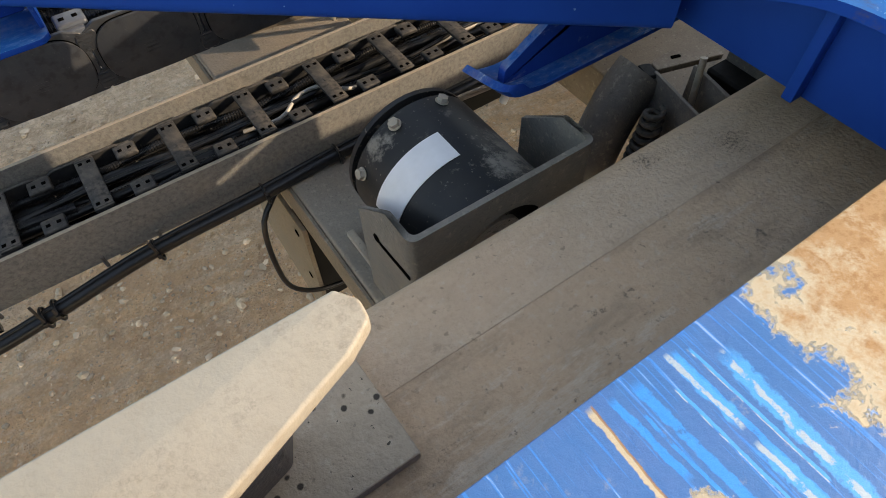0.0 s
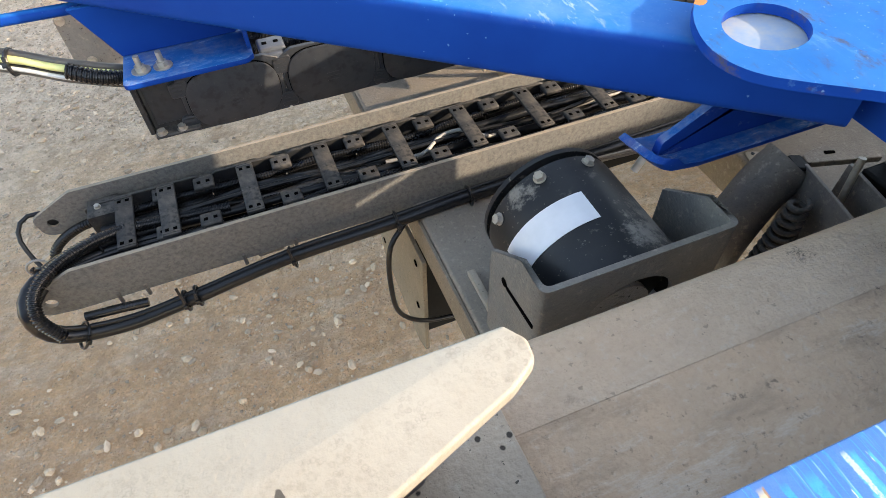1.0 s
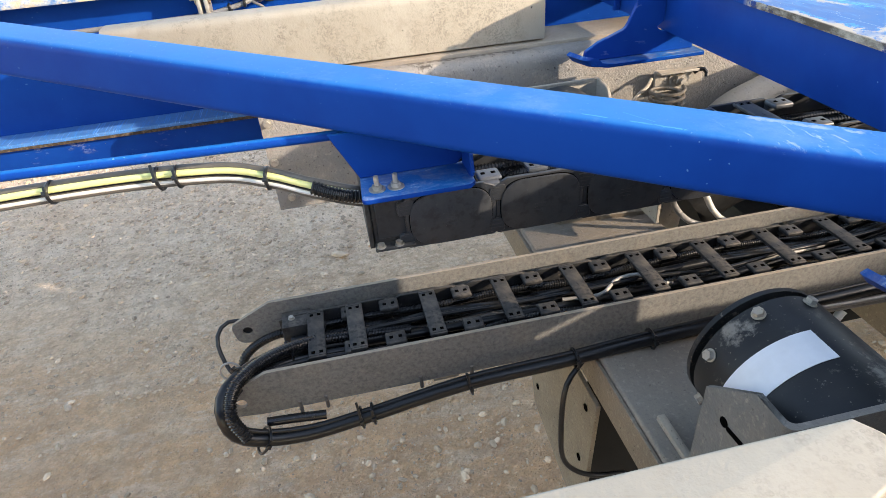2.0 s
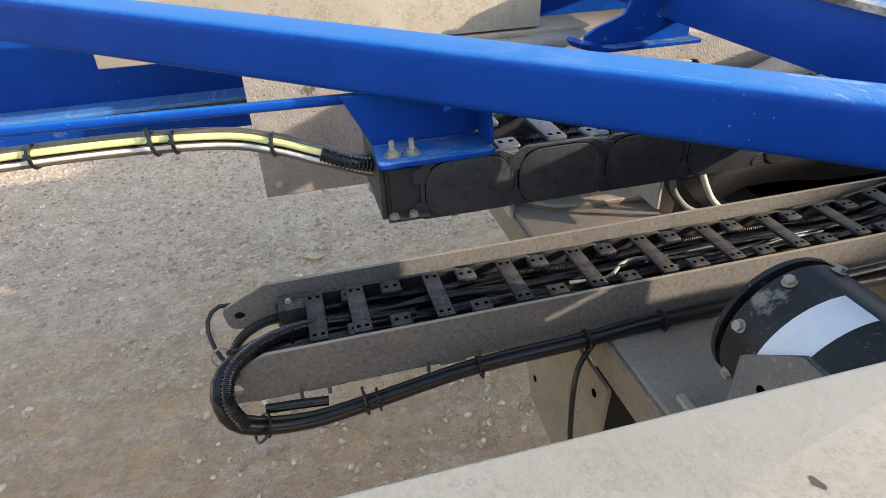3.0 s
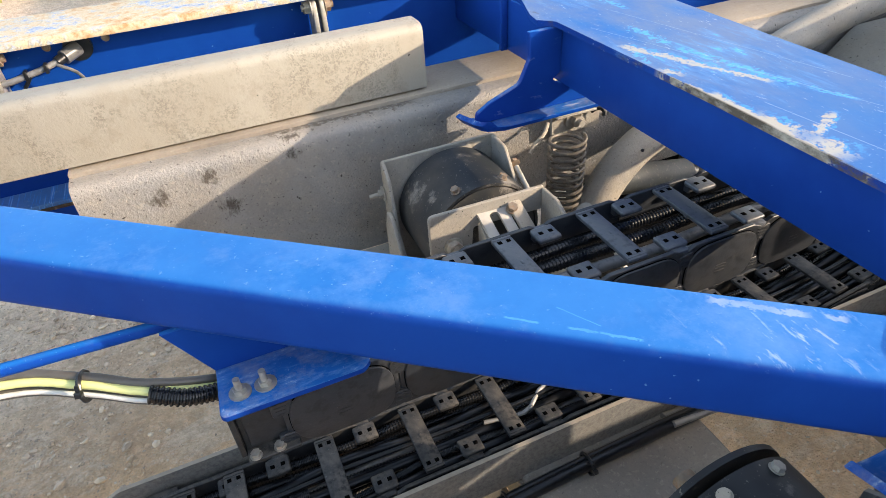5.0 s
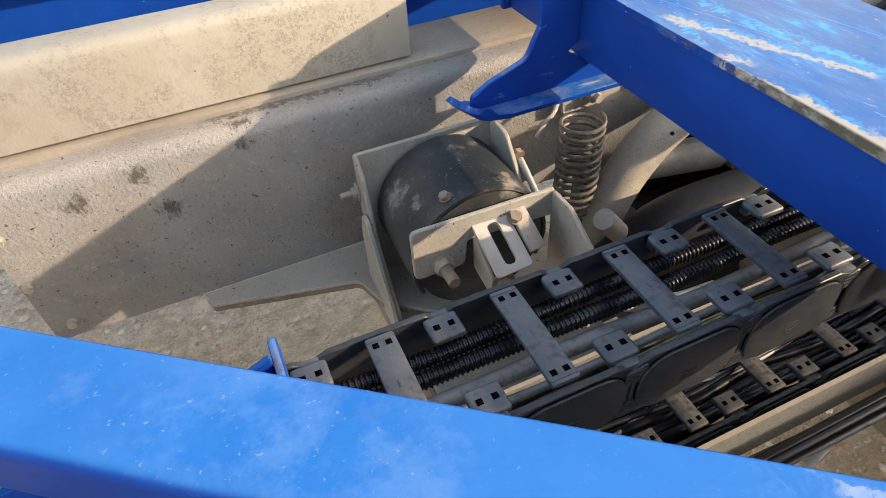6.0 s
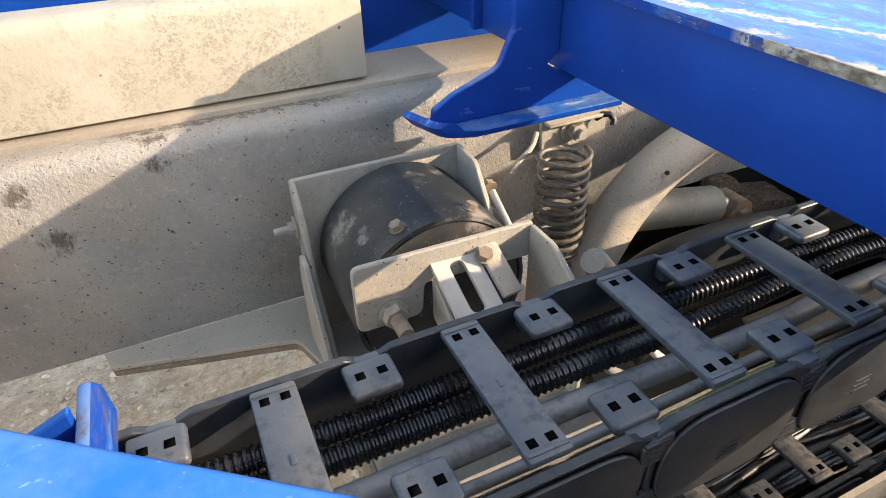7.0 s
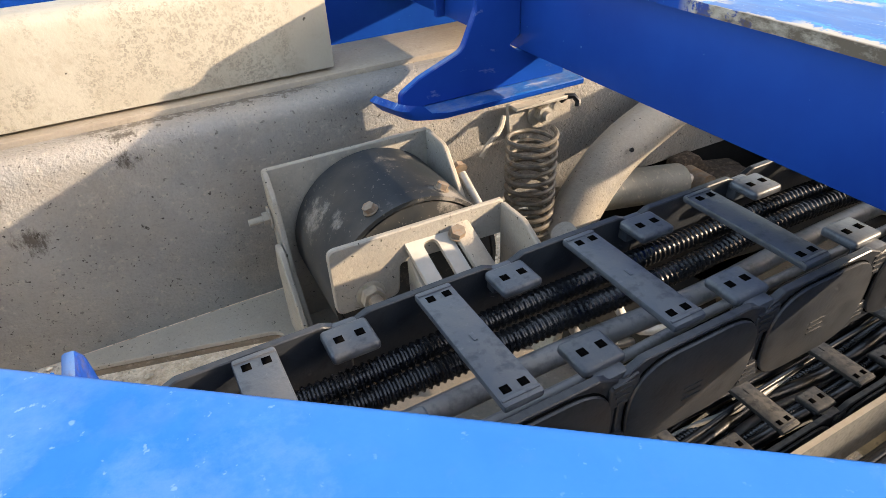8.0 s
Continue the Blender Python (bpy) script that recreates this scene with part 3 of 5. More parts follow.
def with_hole(outer, hole, axis, a, b):
    """A plate with one hole through it; outer and hole are loops with as many points each, taken by angle round the hole."""
    put = {"x": lambda u, v, w: (w, u, v), "y": lambda u, v, w: (u, w, v), "z": lambda u, v, w: (u, v, w)}[axis]
    bm = bmesh.new()
    rims = []
    for w in (a, b):
        rims.append(([bm.verts.new(put(u, v, w)) for u, v in outer], [bm.verts.new(put(u, v, w)) for u, v in hole]))
    for o, h in rims:
        edges = []
        for loop in (o, h):
            edges += [bm.edges.new((loop[i - 1], loop[i])) for i in range(len(loop))]
        bmesh.ops.triangle_fill(bm, use_beauty=True, use_dissolve=False, edges=edges)
    for k in (0, 1):
        lo, hi = rims[0][k], rims[1][k]
        for i in range(len(lo)):
            bm.faces.new((lo[i - 1], lo[i], hi[i], hi[i - 1]))
    bmesh.ops.recalc_face_normals(bm, faces=bm.faces)
    for f in bm.faces:
        f.smooth = True
    return bm


def ring(cx, cy, r, n=28, start=0.0):
    return [(cx + r * math.cos(start + 2 * math.pi * i / n), cy + r * math.sin(start + 2 * math.pi * i / n)) for i in range(n)]


def smooth_path(points, step=0.012):
    """A rounded line through the points, in even steps."""
    pts = [Vector(p) for p in points]
    pts = [2 * pts[0] - pts[1], *pts, 2 * pts[-1] - pts[-2]]
    dense = []
    for i in range(1, len(pts) - 2):
        p0, p1, p2, p3 = pts[i - 1 : i + 3]
        for k in range(24):
            t = k / 24
            dense.append(0.5 * (2 * p1 + (p2 - p0) * t + (2 * p0 - 5 * p1 + 4 * p2 - p3) * t * t + (3 * p1 - p0 - 3 * p2 + p3) * t**3))
    dense.append(pts[-2])
    out, left = [dense[0]], step
    for a, b in zip(dense, dense[1:]):
        d = (b - a).length
        while d >= left and d > 0:
            a = a + (b - a) * (left / d)
            d = (b - a).length
            out.append(a.copy())
            left = step
        left -= d
    if (out[-1] - dense[-1]).length > step * 0.4:
        out.append(dense[-1])
    return out


def tube(points, r, n=10, step=0.012, ribs=0.0, straight=False):
    """A round tube along a line. ribs: the pitch of a corrugated hose."""
    line = [Vector(p) for p in points] if straight else smooth_path(points, ribs / 4 if ribs else step)
    verts, faces = [], []
    up = Vector((0, 0, 1))
    for i, p in enumerate(line):
        way = (line[min(i + 1, len(line) - 1)] - line[max(i - 1, 0)]).normalized()
        if abs(way.dot(up)) > 0.98:
            up = Vector((0.3, 1, 0)).normalized()
        side = way.cross(up).normalized()
        up = side.cross(way).normalized()
        rad = r * ((1.0, 1.0, 0.83, 0.83)[i % 4] if ribs else 1.0)
        for k in range(n):
            a = 2 * math.pi * k / n
            verts.append(p + side * (rad * math.cos(a)) + up * (rad * math.sin(a)))
    for i in range(len(line) - 1):
        for k in range(n):
            k2 = (k + 1) % n
            faces.append((i * n + k, i * n + k2, (i + 1) * n + k2, (i + 1) * n + k))
    faces.append(tuple(range(n))[::-1])
    faces.append(tuple(range((len(line) - 1) * n, len(line) * n)))
    return mesh_from(verts, faces)


def coil(centre, r, wire, z0, z1, turns, n=8):
    per = 20
    total = int(turns * per)
    pts = [Vector((centre[0] + r * math.cos(2 * math.pi * i / per), centre[1] + r * math.sin(2 * math.pi * i / per), z0 + (z1 - z0) * i / total)) for i in range(total + 1)]
    return tube(pts, wire, n, straight=True)


def cyl(a, b, r, n=16, bevel=0.0):
    bm = tube([a, b], r, n, straight=True)
    if bevel:
        bmesh.ops.bevel(bm, geom=[e for e in bm.edges if e.calc_face_angle(0) > radians(60)], offset=bevel, segments=2, profile=0.5, affect="EDGES")
    return bm


def join(*bms):
    out = bmesh.new()
    for bm in bms:
        me = bpy.data.meshes.new("t")
        bm.to_mesh(me)
        bm.free()
        out.from_mesh(me)
        bpy.data.meshes.remove(me)
    return out


def moved(bm, m):
    bmesh.ops.transform(bm, matrix=m, verts=bm.verts)
    return bm


def bolt(at, way, size=0.012, shank=0.012, washer=True):
    """A hex head with washer and a short threaded end, standing at a place along a way."""
    bms = []
    if washer:
        bms.append(cyl((0, 0, 0), (0, 0, size * 0.16), size * (1.45 if shank else 1.05), 18))
    bms.append(cyl((0, 0, size * 0.16), (0, 0, size * 0.9), size * 0.85, 6, size * 0.08))
    if shank:
        bms.append(cyl((0, 0, size * 0.9), (0, 0, size * 0.9 + shank), size * 0.45, 12, size * 0.06))
    turn = Vector(way).normalized().to_track_quat("Z", "X").to_matrix().to_4x4()
    return moved(join(*bms), Matrix.Translation(at) @ turn)


def to_mesh(name, bm, material, angle=38):
    me = bpy.data.meshes.new(name)
    bmesh.ops.recalc_face_normals(bm, faces=bm.faces)
    bm.to_mesh(me)
    bm.free()
    me.materials.append(material)
    me.set_sharp_from_angle(angle=radians(angle))
    return me


def thing(name, at, label, category, group="", kind=""):
    ob = new(name)
    ob.empty_display_size = 0.05
    ob.location = at
    return tagged(ob, label, category, group, kind)


def under(ob, parent):
    """Parts are built in place; only a thing's root stands off the origin."""
    ob.parent = parent
    ob.matrix_parent_inverse = Matrix() if parent.parent else Matrix.Translation(-parent.location)
    return ob


def part(name, bm, material, parent, label=""):
    ob = new(name, to_mesh(name, bm, material))
    if label:
        tagged(ob, label)
    return under(ob, parent)


def again(name, me, m, parent):
    """One more piece on a shared mesh, at a pose."""
    ob = new(name, me)
    under(ob, parent)
    ob.matrix_basis = m
    return ob


def single(name, bm, material, label, category, kind="", group=""):
    return tagged(new(name, to_mesh(name, bm, material)), label, category, group, kind)


# ---- ground ----
def ground_material():
    s = Surface("gravel_dirt", (0.80, 0.65, 0.51), 0.95)
    wander = s.maths("ADD", s.axis("Y"), s.maths("MULTIPLY", s.noise(1.6, 6, 0.66), 1.6))
    s.over((0.806, 0.495, 0.279), s.ramp(wander, 3.5, 2.5))
    s.over((0.74, 0.545, 0.385), s.ramp(s.noise(3.2, 8, 0.72, (0.7, 1.3, 1)), 0.48, 0.62), None, 0.65)
    s.over((0.86, 0.68, 0.52), s.ramp(s.noise(5.5, 9, 0.78, (0.6, 1.5, 1), (7, 3, 0), radians(12)), 0.50, 0.58), None, 0.75)
    s.over((0.88, 0.653, 0.441), s.ramp(s.noise(13, 9, 0.8), 0.53, 0.60), None, 0.7)
    s.over((0.50, 0.355, 0.245), s.ramp(s.noise(15, 9, 0.82, (1, 1, 1), (4, 4, 0)), 0.55, 0.62), None, 0.42)
    s.over((0.86, 0.69, 0.54), s.ramp(s.noise(50, 6, 0.72), 0.59, 0.63), None, 0.85)
    s.over((0.212, 0.139, 0.09), s.ramp(s.noise(70, 6, 0.75, (1, 1, 1), (1, 4, 0)), 0.59, 0.64), None, 0.6)
    for scale, amount in ((27, 0.6), (62, 0.45), (120, 0.4)):
        cell = s.cells(scale)
        gate = s.ramp(s.noise(scale * 0.37, 5, 0.7, (1, 1, 1), (scale, 2, 0)), 0.44, 0.56)
        s.over((0.318, 0.198, 0.117), s.maths("MULTIPLY", s.ramp(cell, 0.36, 0.50), gate), None, amount * 0.55)
        s.over((0.806, 0.614, 0.432), s.maths("MULTIPLY", s.ramp(cell, 0.30, 0.16), gate), None, amount * 0.6)
        s.relief(s.maths("MULTIPLY", s.ramp(cell, 0.45, 0.1), gate), 40.0 / scale)
    s.over((0.50, 0.315, 0.20), s.maths("MULTIPLY", s.ramp(wander, 3.2, 2.2), s.ramp(s.noise(6, 8, 0.72, (0.7, 1.3, 1), (1, 5, 0)), 0.34, 0.58)), None, 0.5)
    tread = s.maths("MULTIPLY", s.near((0.1, 2.2, 0), 0.9), s.ramp(s.noise(20, 2, 0.5, (1.0, 0.5, 1), (0, 0, 0), radians(25)), 0.42, 0.58))
    s.over((0.382, 0.233, 0.131), s.maths("MULTIPLY", s.near((0.0, 2.1, 0), 1.0), s.ramp(s.noise(13, 6, 0.7, (0.7, 1.6, 1), (2, 0, 0), radians(25)), 0.50, 0.62)), None, 0.6)
    s.relief(s.noise(45, 9, 0.78), 1.3).relief(s.noise(9, 5, 0.6), 2.6).relief(s.noise(160, 4), 0.4).relief(tread, 0.8)
    return s.done(1.0, 0.015)


def stone_material():
    s = Surface("pebbles", (0.62, 0.47, 0.345), 0.9)
    s.over((0.48, 0.37, 0.265), s.ramp(s.noise(30, 4), 0.4, 0.7))
    g = s.t.nodes.new("ShaderNodeNewGeometry")
    hsv = s.t.nodes.new("ShaderNodeHueSaturation")
    r = node(s.t, "MapRange", To_Min=0.5, To_Max=1.15)
    s.t.links.new(g.outputs["Random Per Island"], r.inputs["Value"])
    s.t.links.new(r.outputs[0], hsv.inputs["Value"])
    s.t.links.new(s.col, hsv.inputs["Color"])
    s.col = hsv.outputs[0]
    s.relief(s.noise(200, 3), 0.8)
    return s.done(0.5, 0.002)


GROUND = ground_material()
single("ground", mesh_from([(-2500, -2500, 0), (2500, -2500, 0), (2500, 2500, 0), (-2500, 2500, 0)], [(0, 1, 2, 3)]), GROUND,
       "dusty brown gravel yard with small pale stones", "ground", "structure")


# unseen wall, added only to keep the low sun off the ground
WALL = grey_paint("pale_sheet_wall", (0.55, 0.53, 0.50), 0.3, 0.1)
single("shade_wall", block(8.0, 8.3, -14.0, 4.0, 0.0, 3.78, 0.01), WALL, "plain pale wall added out of view to shade the yard", "wall", "structure")


def pebbles():
    rng = random.Random(4)
    verts, faces = [], []
    ball = bmesh.new()
    bmesh.ops.create_icosphere(ball, subdivisions=1, radius=1.0)
    base = [v.co.copy() for v in ball.verts]
    tris = [tuple(v.index for v in f.verts) for f in ball.faces]
    ball.free()
    for i in range(52000):
        x = rng.uniform(-3.2, 2.2)
        y = 0.3 + 4.2 * rng.random() ** 1.3
        drift = math.sin(3.1 * x + 1.7 * y) + math.sin(5.3 * y - 2.2 * x + 1.0) + math.sin(9.1 * x + 6.7 * y + 2.0)
        if drift < rng.uniform(-1.6, 1.9):
            x, y = x + rng.uniform(-0.5, 0.5), 2.4 + 2.0 * rng.random()
        size = 0.0015 + 0.0035 * rng.random() ** 3 + 0.013 * rng.random() ** 11
        if i == 0:
            x, y, size = -0.2, 2.4, 0.034
        m = Matrix.Rotation(rng.uniform(0, 6.3), 3, "Z") @ Matrix.Rotation(rng.uniform(-0.5, 0.5), 3, "X")
        n = len(verts)
        long, wide, tall = size * rng.uniform(0.8, 1.5), size * rng.uniform(0.7, 1.1), size * rng.uniform(0.45, 0.8)
        for b in base:
            k = rng.uniform(0.82, 1.12)
            v = m @ Vector((b.x * long * k, b.y * wide * k, b.z * tall * k))
            verts.append((x + v.x, y + v.y, v.z + size * 0.1))
        faces += [tuple(n + k for k in t) for t in tris]
    me = bpy.data.meshes.new("pebbles")
    me.from_pydata(verts, [], faces)
    me.materials.append(stone_material())
    return tagged(new("pebbles", me), "loose pale pebbles scattered over the gravel yard", "stones", kind="stuff")


pebbles()


def grass_field():
    """The rough verge beyond a pale track, far behind the trailer."""
    rng = random.Random(9)
    verts, faces = [], []
    for i in range(70000):
        x = rng.uniform(-7, 9)
        y = 9.9 + 9 * rng.random() ** 1.4
        if rng.random() < 0.03:
            y = rng.uniform(8.4, 9.9)
        h = rng.uniform(0.08, 0.34) * (1.5 if rng.random() < 0.1 else 1)
        a = rng.uniform(0, 6.3)
        w = rng.uniform(0.005, 0.014)
        dx, dy = math.cos(a), math.sin(a)
        lean = rng.uniform(0.05, 0.25)
        n = len(verts)
        lx, ly = lean * math.cos(a + 1.3), lean * math.sin(a + 1.3)
        verts += [(x - dx * w, y - dy * w, 0), (x + dx * w, y + dy * w, 0), (x + dx * w * 0.7 + lx * 0.4, y + dy * w * 0.7 + ly * 0.4, h * 0.65), (x + lx, y + ly, h)]
        faces += [(n, n + 1, n + 2), (n, n + 2, n + 3)]
    me = bpy.data.meshes.new("grass")
    me.from_pydata(verts, [], faces)
    s = Surface("grass_blades", (0.21, 0.28, 0.05), 0.7)
    s.over((0.46, 0.40, 0.15), s.ramp(s.noise(0.9, 3), 0.42, 0.62))
    s.over((0.10, 0.16, 0.03), s.ramp(s.noise(3, 3), 0.5, 0.7))
    me.materials.append(s.done())
    tagged(new("grass", me), "rough green and straw-yellow grass verge beyond the yard", "grass", kind="stuff")
    verts, faces = [], []
    for i in range(220):
        x, y, z = rng.uniform(-1.5, 1.5) + 0.9, rng.uniform(12.5, 14.5), rng.uniform(0.2, 0.36)
        n = len(verts)
        verts += [(x - 0.02, y, z), (x + 0.02, y, z), (x, y + 0.02, z + 0.01), (x, y - 0.01, z + 0.035)]
        faces += [(n, n + 1, n + 3), (n + 1, n + 2, n + 3), (n + 2, n, n + 3)]
    me = bpy.data.meshes.new("wild_flowers")
    me.from_pydata(verts, [], faces)
    me.materials.append(plain("flower_yellow", (0.75, 0.55, 0.02), 0.6))
    tagged(new("wild_flowers", me), "small yellow wild flowers among the verge grass", "flowers", kind="stuff")


grass_field()

# ---- the blue outer frame ----
frame_blue = thing("trailer_frame", (0.5, 0.85, 1.0), "blue painted steel trailer frame with scraped, rusted rail tops", "trailer frame")


def rail(y_in, sign, lift):
    """An I-section rail along x; sign: which way is outward."""
    y_out = y_in + sign * 0.175
    y_web = y_in + sign * 0.075
    lo, hi = sorted((y_in, y_out))
    top = part("rail_flange", prism(fillet([(lo, 1.246 + lift), (hi, 1.246 + lift), (hi, 1.26 + lift), (lo, 1.26 + lift)], 0.003, 2), "x", -2.2, 5.0), RAIL_BARE if sign > 0 else RAIL_TOP, frame_blue,
               "blue rail top scraped to bare metal and rust")
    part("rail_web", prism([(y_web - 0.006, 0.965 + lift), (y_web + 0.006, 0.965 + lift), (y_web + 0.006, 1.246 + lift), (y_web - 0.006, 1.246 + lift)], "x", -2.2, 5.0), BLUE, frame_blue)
    part("rail_lower_flange", prism(fillet([(lo, 0.949 + lift), (hi, 0.949 + lift), (hi, 0.965 + lift), (lo, 0.965 + lift)], 0.003, 2), "x", -2.2, 5.0), RAIL_TOP, frame_blue)
    return top


rail(1.57, 1, 0.020)
part("rail_under_beam", block(-2.2, 5.0, 1.582, 1.72, 0.908, 0.9685, 0.003), BLUE_SCUFFED, frame_blue, "blue beam under the rail")
part("flange_edge", block(-2.2, 5.0, 1.5672, 1.5697, 0.9695, 0.9765, 0.0008, 1), RUST_LUMP, frame_blue, "rusted edge of the lower flange")
rail(0.138, -1, 0.0)

# diagonal brace with the round eye plate at its end
D0, D1 = Vector((-0.86, 1.3911)), Vector((0.528, 0.4010))


def strip(p, q, half, z0, z1, bevel, seg=4):
    w = Vector((-(q - p).y, (q - p).x)).normalized() * half
    return prism([tuple(p - w), tuple(q - w), tuple(q + w), tuple(p + w)], "z", z0, z1, bevel, seg)


def square_tube(p, q, half, z0, z1, r):
    """A rolled tube with rounded long edges and plain cut ends, lying from p to q."""
    along = (q - p).normalized()
    bm = prism(fillet([(-half, z0), (half, z0), (half, z1), (-half, z1)], [r, r, 0.6 * r, r], 7), "x", 0.0, (q - p).length)
    for f in bm.faces:
        f.smooth = f.calc_area() < 0.03
    return moved(bm, Matrix(((along.x, -along.y, 0, p.x), (along.y, along.x, 0, p.y), (0, 0, 1, 0), (0, 0, 0, 1))))


# the brace falls a little towards the eye
DIP = Matrix(((1, 0, 0, 0), (0, 1, 0, 0), (-0.0616, 0, 1, 0.0062), (0, 0, 0, 1)))
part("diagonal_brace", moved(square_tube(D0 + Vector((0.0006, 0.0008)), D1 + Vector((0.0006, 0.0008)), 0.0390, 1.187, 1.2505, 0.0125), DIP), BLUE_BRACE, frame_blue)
part("packing_plate", strip(D0.lerp(D1, 0.930), D0.lerp(D1, 0.995), 0.022, 1.224, 1.2392, 0.002, 1), BLUE, frame_blue)

# cross member: top plate with flared ends and the eye, webs, stiffeners
EYE_C = (0.427, 0.4285)


def eased(pts, times=2):
    """An open line with its corners cut until it bends softly."""
    for _ in range(times):
        cut = [pts[0]]
        for (ax, ay), (bx, by) in zip(pts, pts[1:]):
            cut += [(0.75 * ax + 0.25 * bx, 0.75 * ay + 0.25 * by), (0.25 * ax + 0.75 * bx, 0.25 * ay + 0.75 * by)]
        pts = cut + [pts[-1]]
    return pts


lip = eased([(0.510, 0.128), (0.508, 0.20), (0.504, 0.243), (0.492, 0.272), (0.464, 0.303), (0.434, 0.330), (0.403, 0.357), (0.380, 0.380), (0.370, 0.405), (0.370, 0.432), (0.382, 0.463), (0.399, 0.485)])
outline = lip + [(0.405, 0.490), (0.412, 0.4925), (0.450, 0.502),
    (0.490, 0.513), (0.508, 0.526), (0.517, 0.552), (0.519, 0.86), (0.518, 1.205), (0.512, 1.215), (0.496, 1.230), (0.502, 1.262), (0.535, 1.35), (0.552, 1.568),
    (0.99, 1.568), (0.93, 1.43), (0.745, 1.22), (0.735, 0.95), (0.735, 0.62), (0.75, 0.49), (0.93, 0.27), (0.99, 0.128)]


def sagging(bm):
    """The eye's end of the plate hangs a little lower than the rest."""
    for v in bm.verts:
        v.co.z += 0.062 * min(0.0, v.co.x - 0.53) * (1.0 if v.co.y < 0.9 else 0.0) - (0.003 if v.co.y < 0.7 else 0.0)
    return bm


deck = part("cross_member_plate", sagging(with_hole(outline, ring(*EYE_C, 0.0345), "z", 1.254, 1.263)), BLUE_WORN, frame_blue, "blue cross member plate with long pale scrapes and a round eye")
part("eye_socket", sagging(prism(ring(EYE_C[0], EYE_C[1], 0.040), "z", 1.2500, 1.2527)), EYE_BOTTOM, deck, "pale bottom of the eye with blue blotches for shade")
part("cross_member_web", block(0.533, 0.543, 0.068, 1.638, 1.158, 1.2535, 0.001), BLUE, frame_blue)
part("cross_member_bottom", block(0.5435, 0.600, 0.068, 1.638, 1.158, 1.1645, 0.001), BLUE, frame_blue)
for y in (0.255, 1.40):
    part("stiffener", block(0.519, 0.5325, y - 0.005, y + 0.005, 1.158, 1.2535, 0.001), BLUE, frame_blue)


def guide_foot(y_plate, y0, y1, skew, dx, dz):
    """A skid plate with a turned-up, slanted tip, hung from the cross member by a curved plate."""
    low = 1.1165 - dz
    prof = fillet([(0.470 - dx, 1.2535 - dz), (0.473 - dx, 1.212), (0.454 - dx, 1.171), (0.398, 1.150), (0.374, 1.136), (0.372, low + dz), (0.60, low + dz), (0.60, 1.1575 - dz), (0.53 - dx, 1.1575 - dz), (0.518 - dx, 1.166), (0.5325 - dx, 1.176), (0.5325 - dx, 1.2535 - dz)],
                  [0, 0.02, 0.02, 0.02, 0.008, 0.003, 0, 0, 0.002, 0.002, 0.002, 0], 5)
    part("guide_plate", moved(prism(prof, "y", y_plate - 0.005, y_plate + 0.005, 0.0015, 1), pose(dx, 0, dz)), BLUE_SCUFFED, frame_blue)
    skid = [(0.346, 1.126), (0.358, 1.113), (0.384, 1.1085), (0.61, 1.1085), (0.61, 1.1162), (0.386, 1.1162), (0.363, 1.1205), (0.352, 1.132)]
    verts, faces, turn = [], [], 0.016
    rows = [0.0, 0.0015, 0.004, 0.008, turn]
    rows = [y0 + d for d in rows] + [y1 - d for d in reversed(rows[:4])]
    for y in rows:
        d = min(y - y0, turn)
        back = turn - math.sqrt(turn * turn - (turn - d) ** 2) + skew * (y1 - y) / (y1 - y0)
        thin = 0.0012 if y in (y0, y1) else 0.0
        for k, (x, z) in enumerate(skid):
            verts.append((x + (back if x < 0.5 else 0.0), y, z + (thin if k < 4 else -thin)))
    n = len(skid)
    for a in range(len(rows) - 1):
        faces += [(a * n + k, a * n + (k + 1) % n, (a + 1) * n + (k + 1) % n, (a + 1) * n + k) for k in range(n)]
    faces += [tuple(range(n))[::-1], tuple(range((len(rows) - 1) * n, len(rows) * n))]
    bm = mesh_from(verts, faces)
    bmesh.ops.recalc_face_normals(bm, faces=bm.faces[:])
    part("guide_foot", moved(bm, pose(dx, 0, dz)), BLUE_SCUFFED, frame_blue, "blue skid foot with a turned-up tip")


guide_foot(1.212, 1.178, 1.235, 0.018, 0.0, 0.0)
guide_foot(0.472, 0.446, 0.502, 0.012, 0.023, -0.026)

# cable bracket under the diagonal brace
web = fillet([(-0.135, 1.197), (0.04, 1.197), (0.04, 1.144), (0.028, 1.132), (-0.102, 1.132)], [0, 0, 0.012, 0, 0])
part("bracket_web", prism(web, "y", 0.824, 0.830, 0.001, 1), BLUE, frame_blue)
flange = part("bracket_flange", prism(fillet([(-0.106, 0.762), (0.032, 0.762), (0.040, 0.77), (0.040, 0.830), (-0.102, 0.830)], [0.008, 0.01, 0.003, 0, 0]), "z", 1.125, 1.132, 0.0015), BLUE_SCUFFED, frame_blue, "dusty blue bracket with two bolts")
part("bracket_cheek", prism(fillet([(0.768, 1.1325), (0.8235, 1.1325), (0.8235, 1.182), (0.785, 1.182)], [0.012, 0, 0, 0]), "x", 0.035, 0.040, 0.001, 1), BLUE, frame_blue)
part("bracket_cheek", prism(fillet([(0.8305, 1.1325), (0.91, 1.1325), (0.905, 1.159), (0.892, 1.174), (0.870, 1.174), (0.8305, 1.174)], [0, 0.004, 0.008, 0.006, 0.01, 0]), "x", 0.040, 0.047, 0.002, 2), BLUE_WORN, frame_blue, "blue cheek with a worn pale edge")
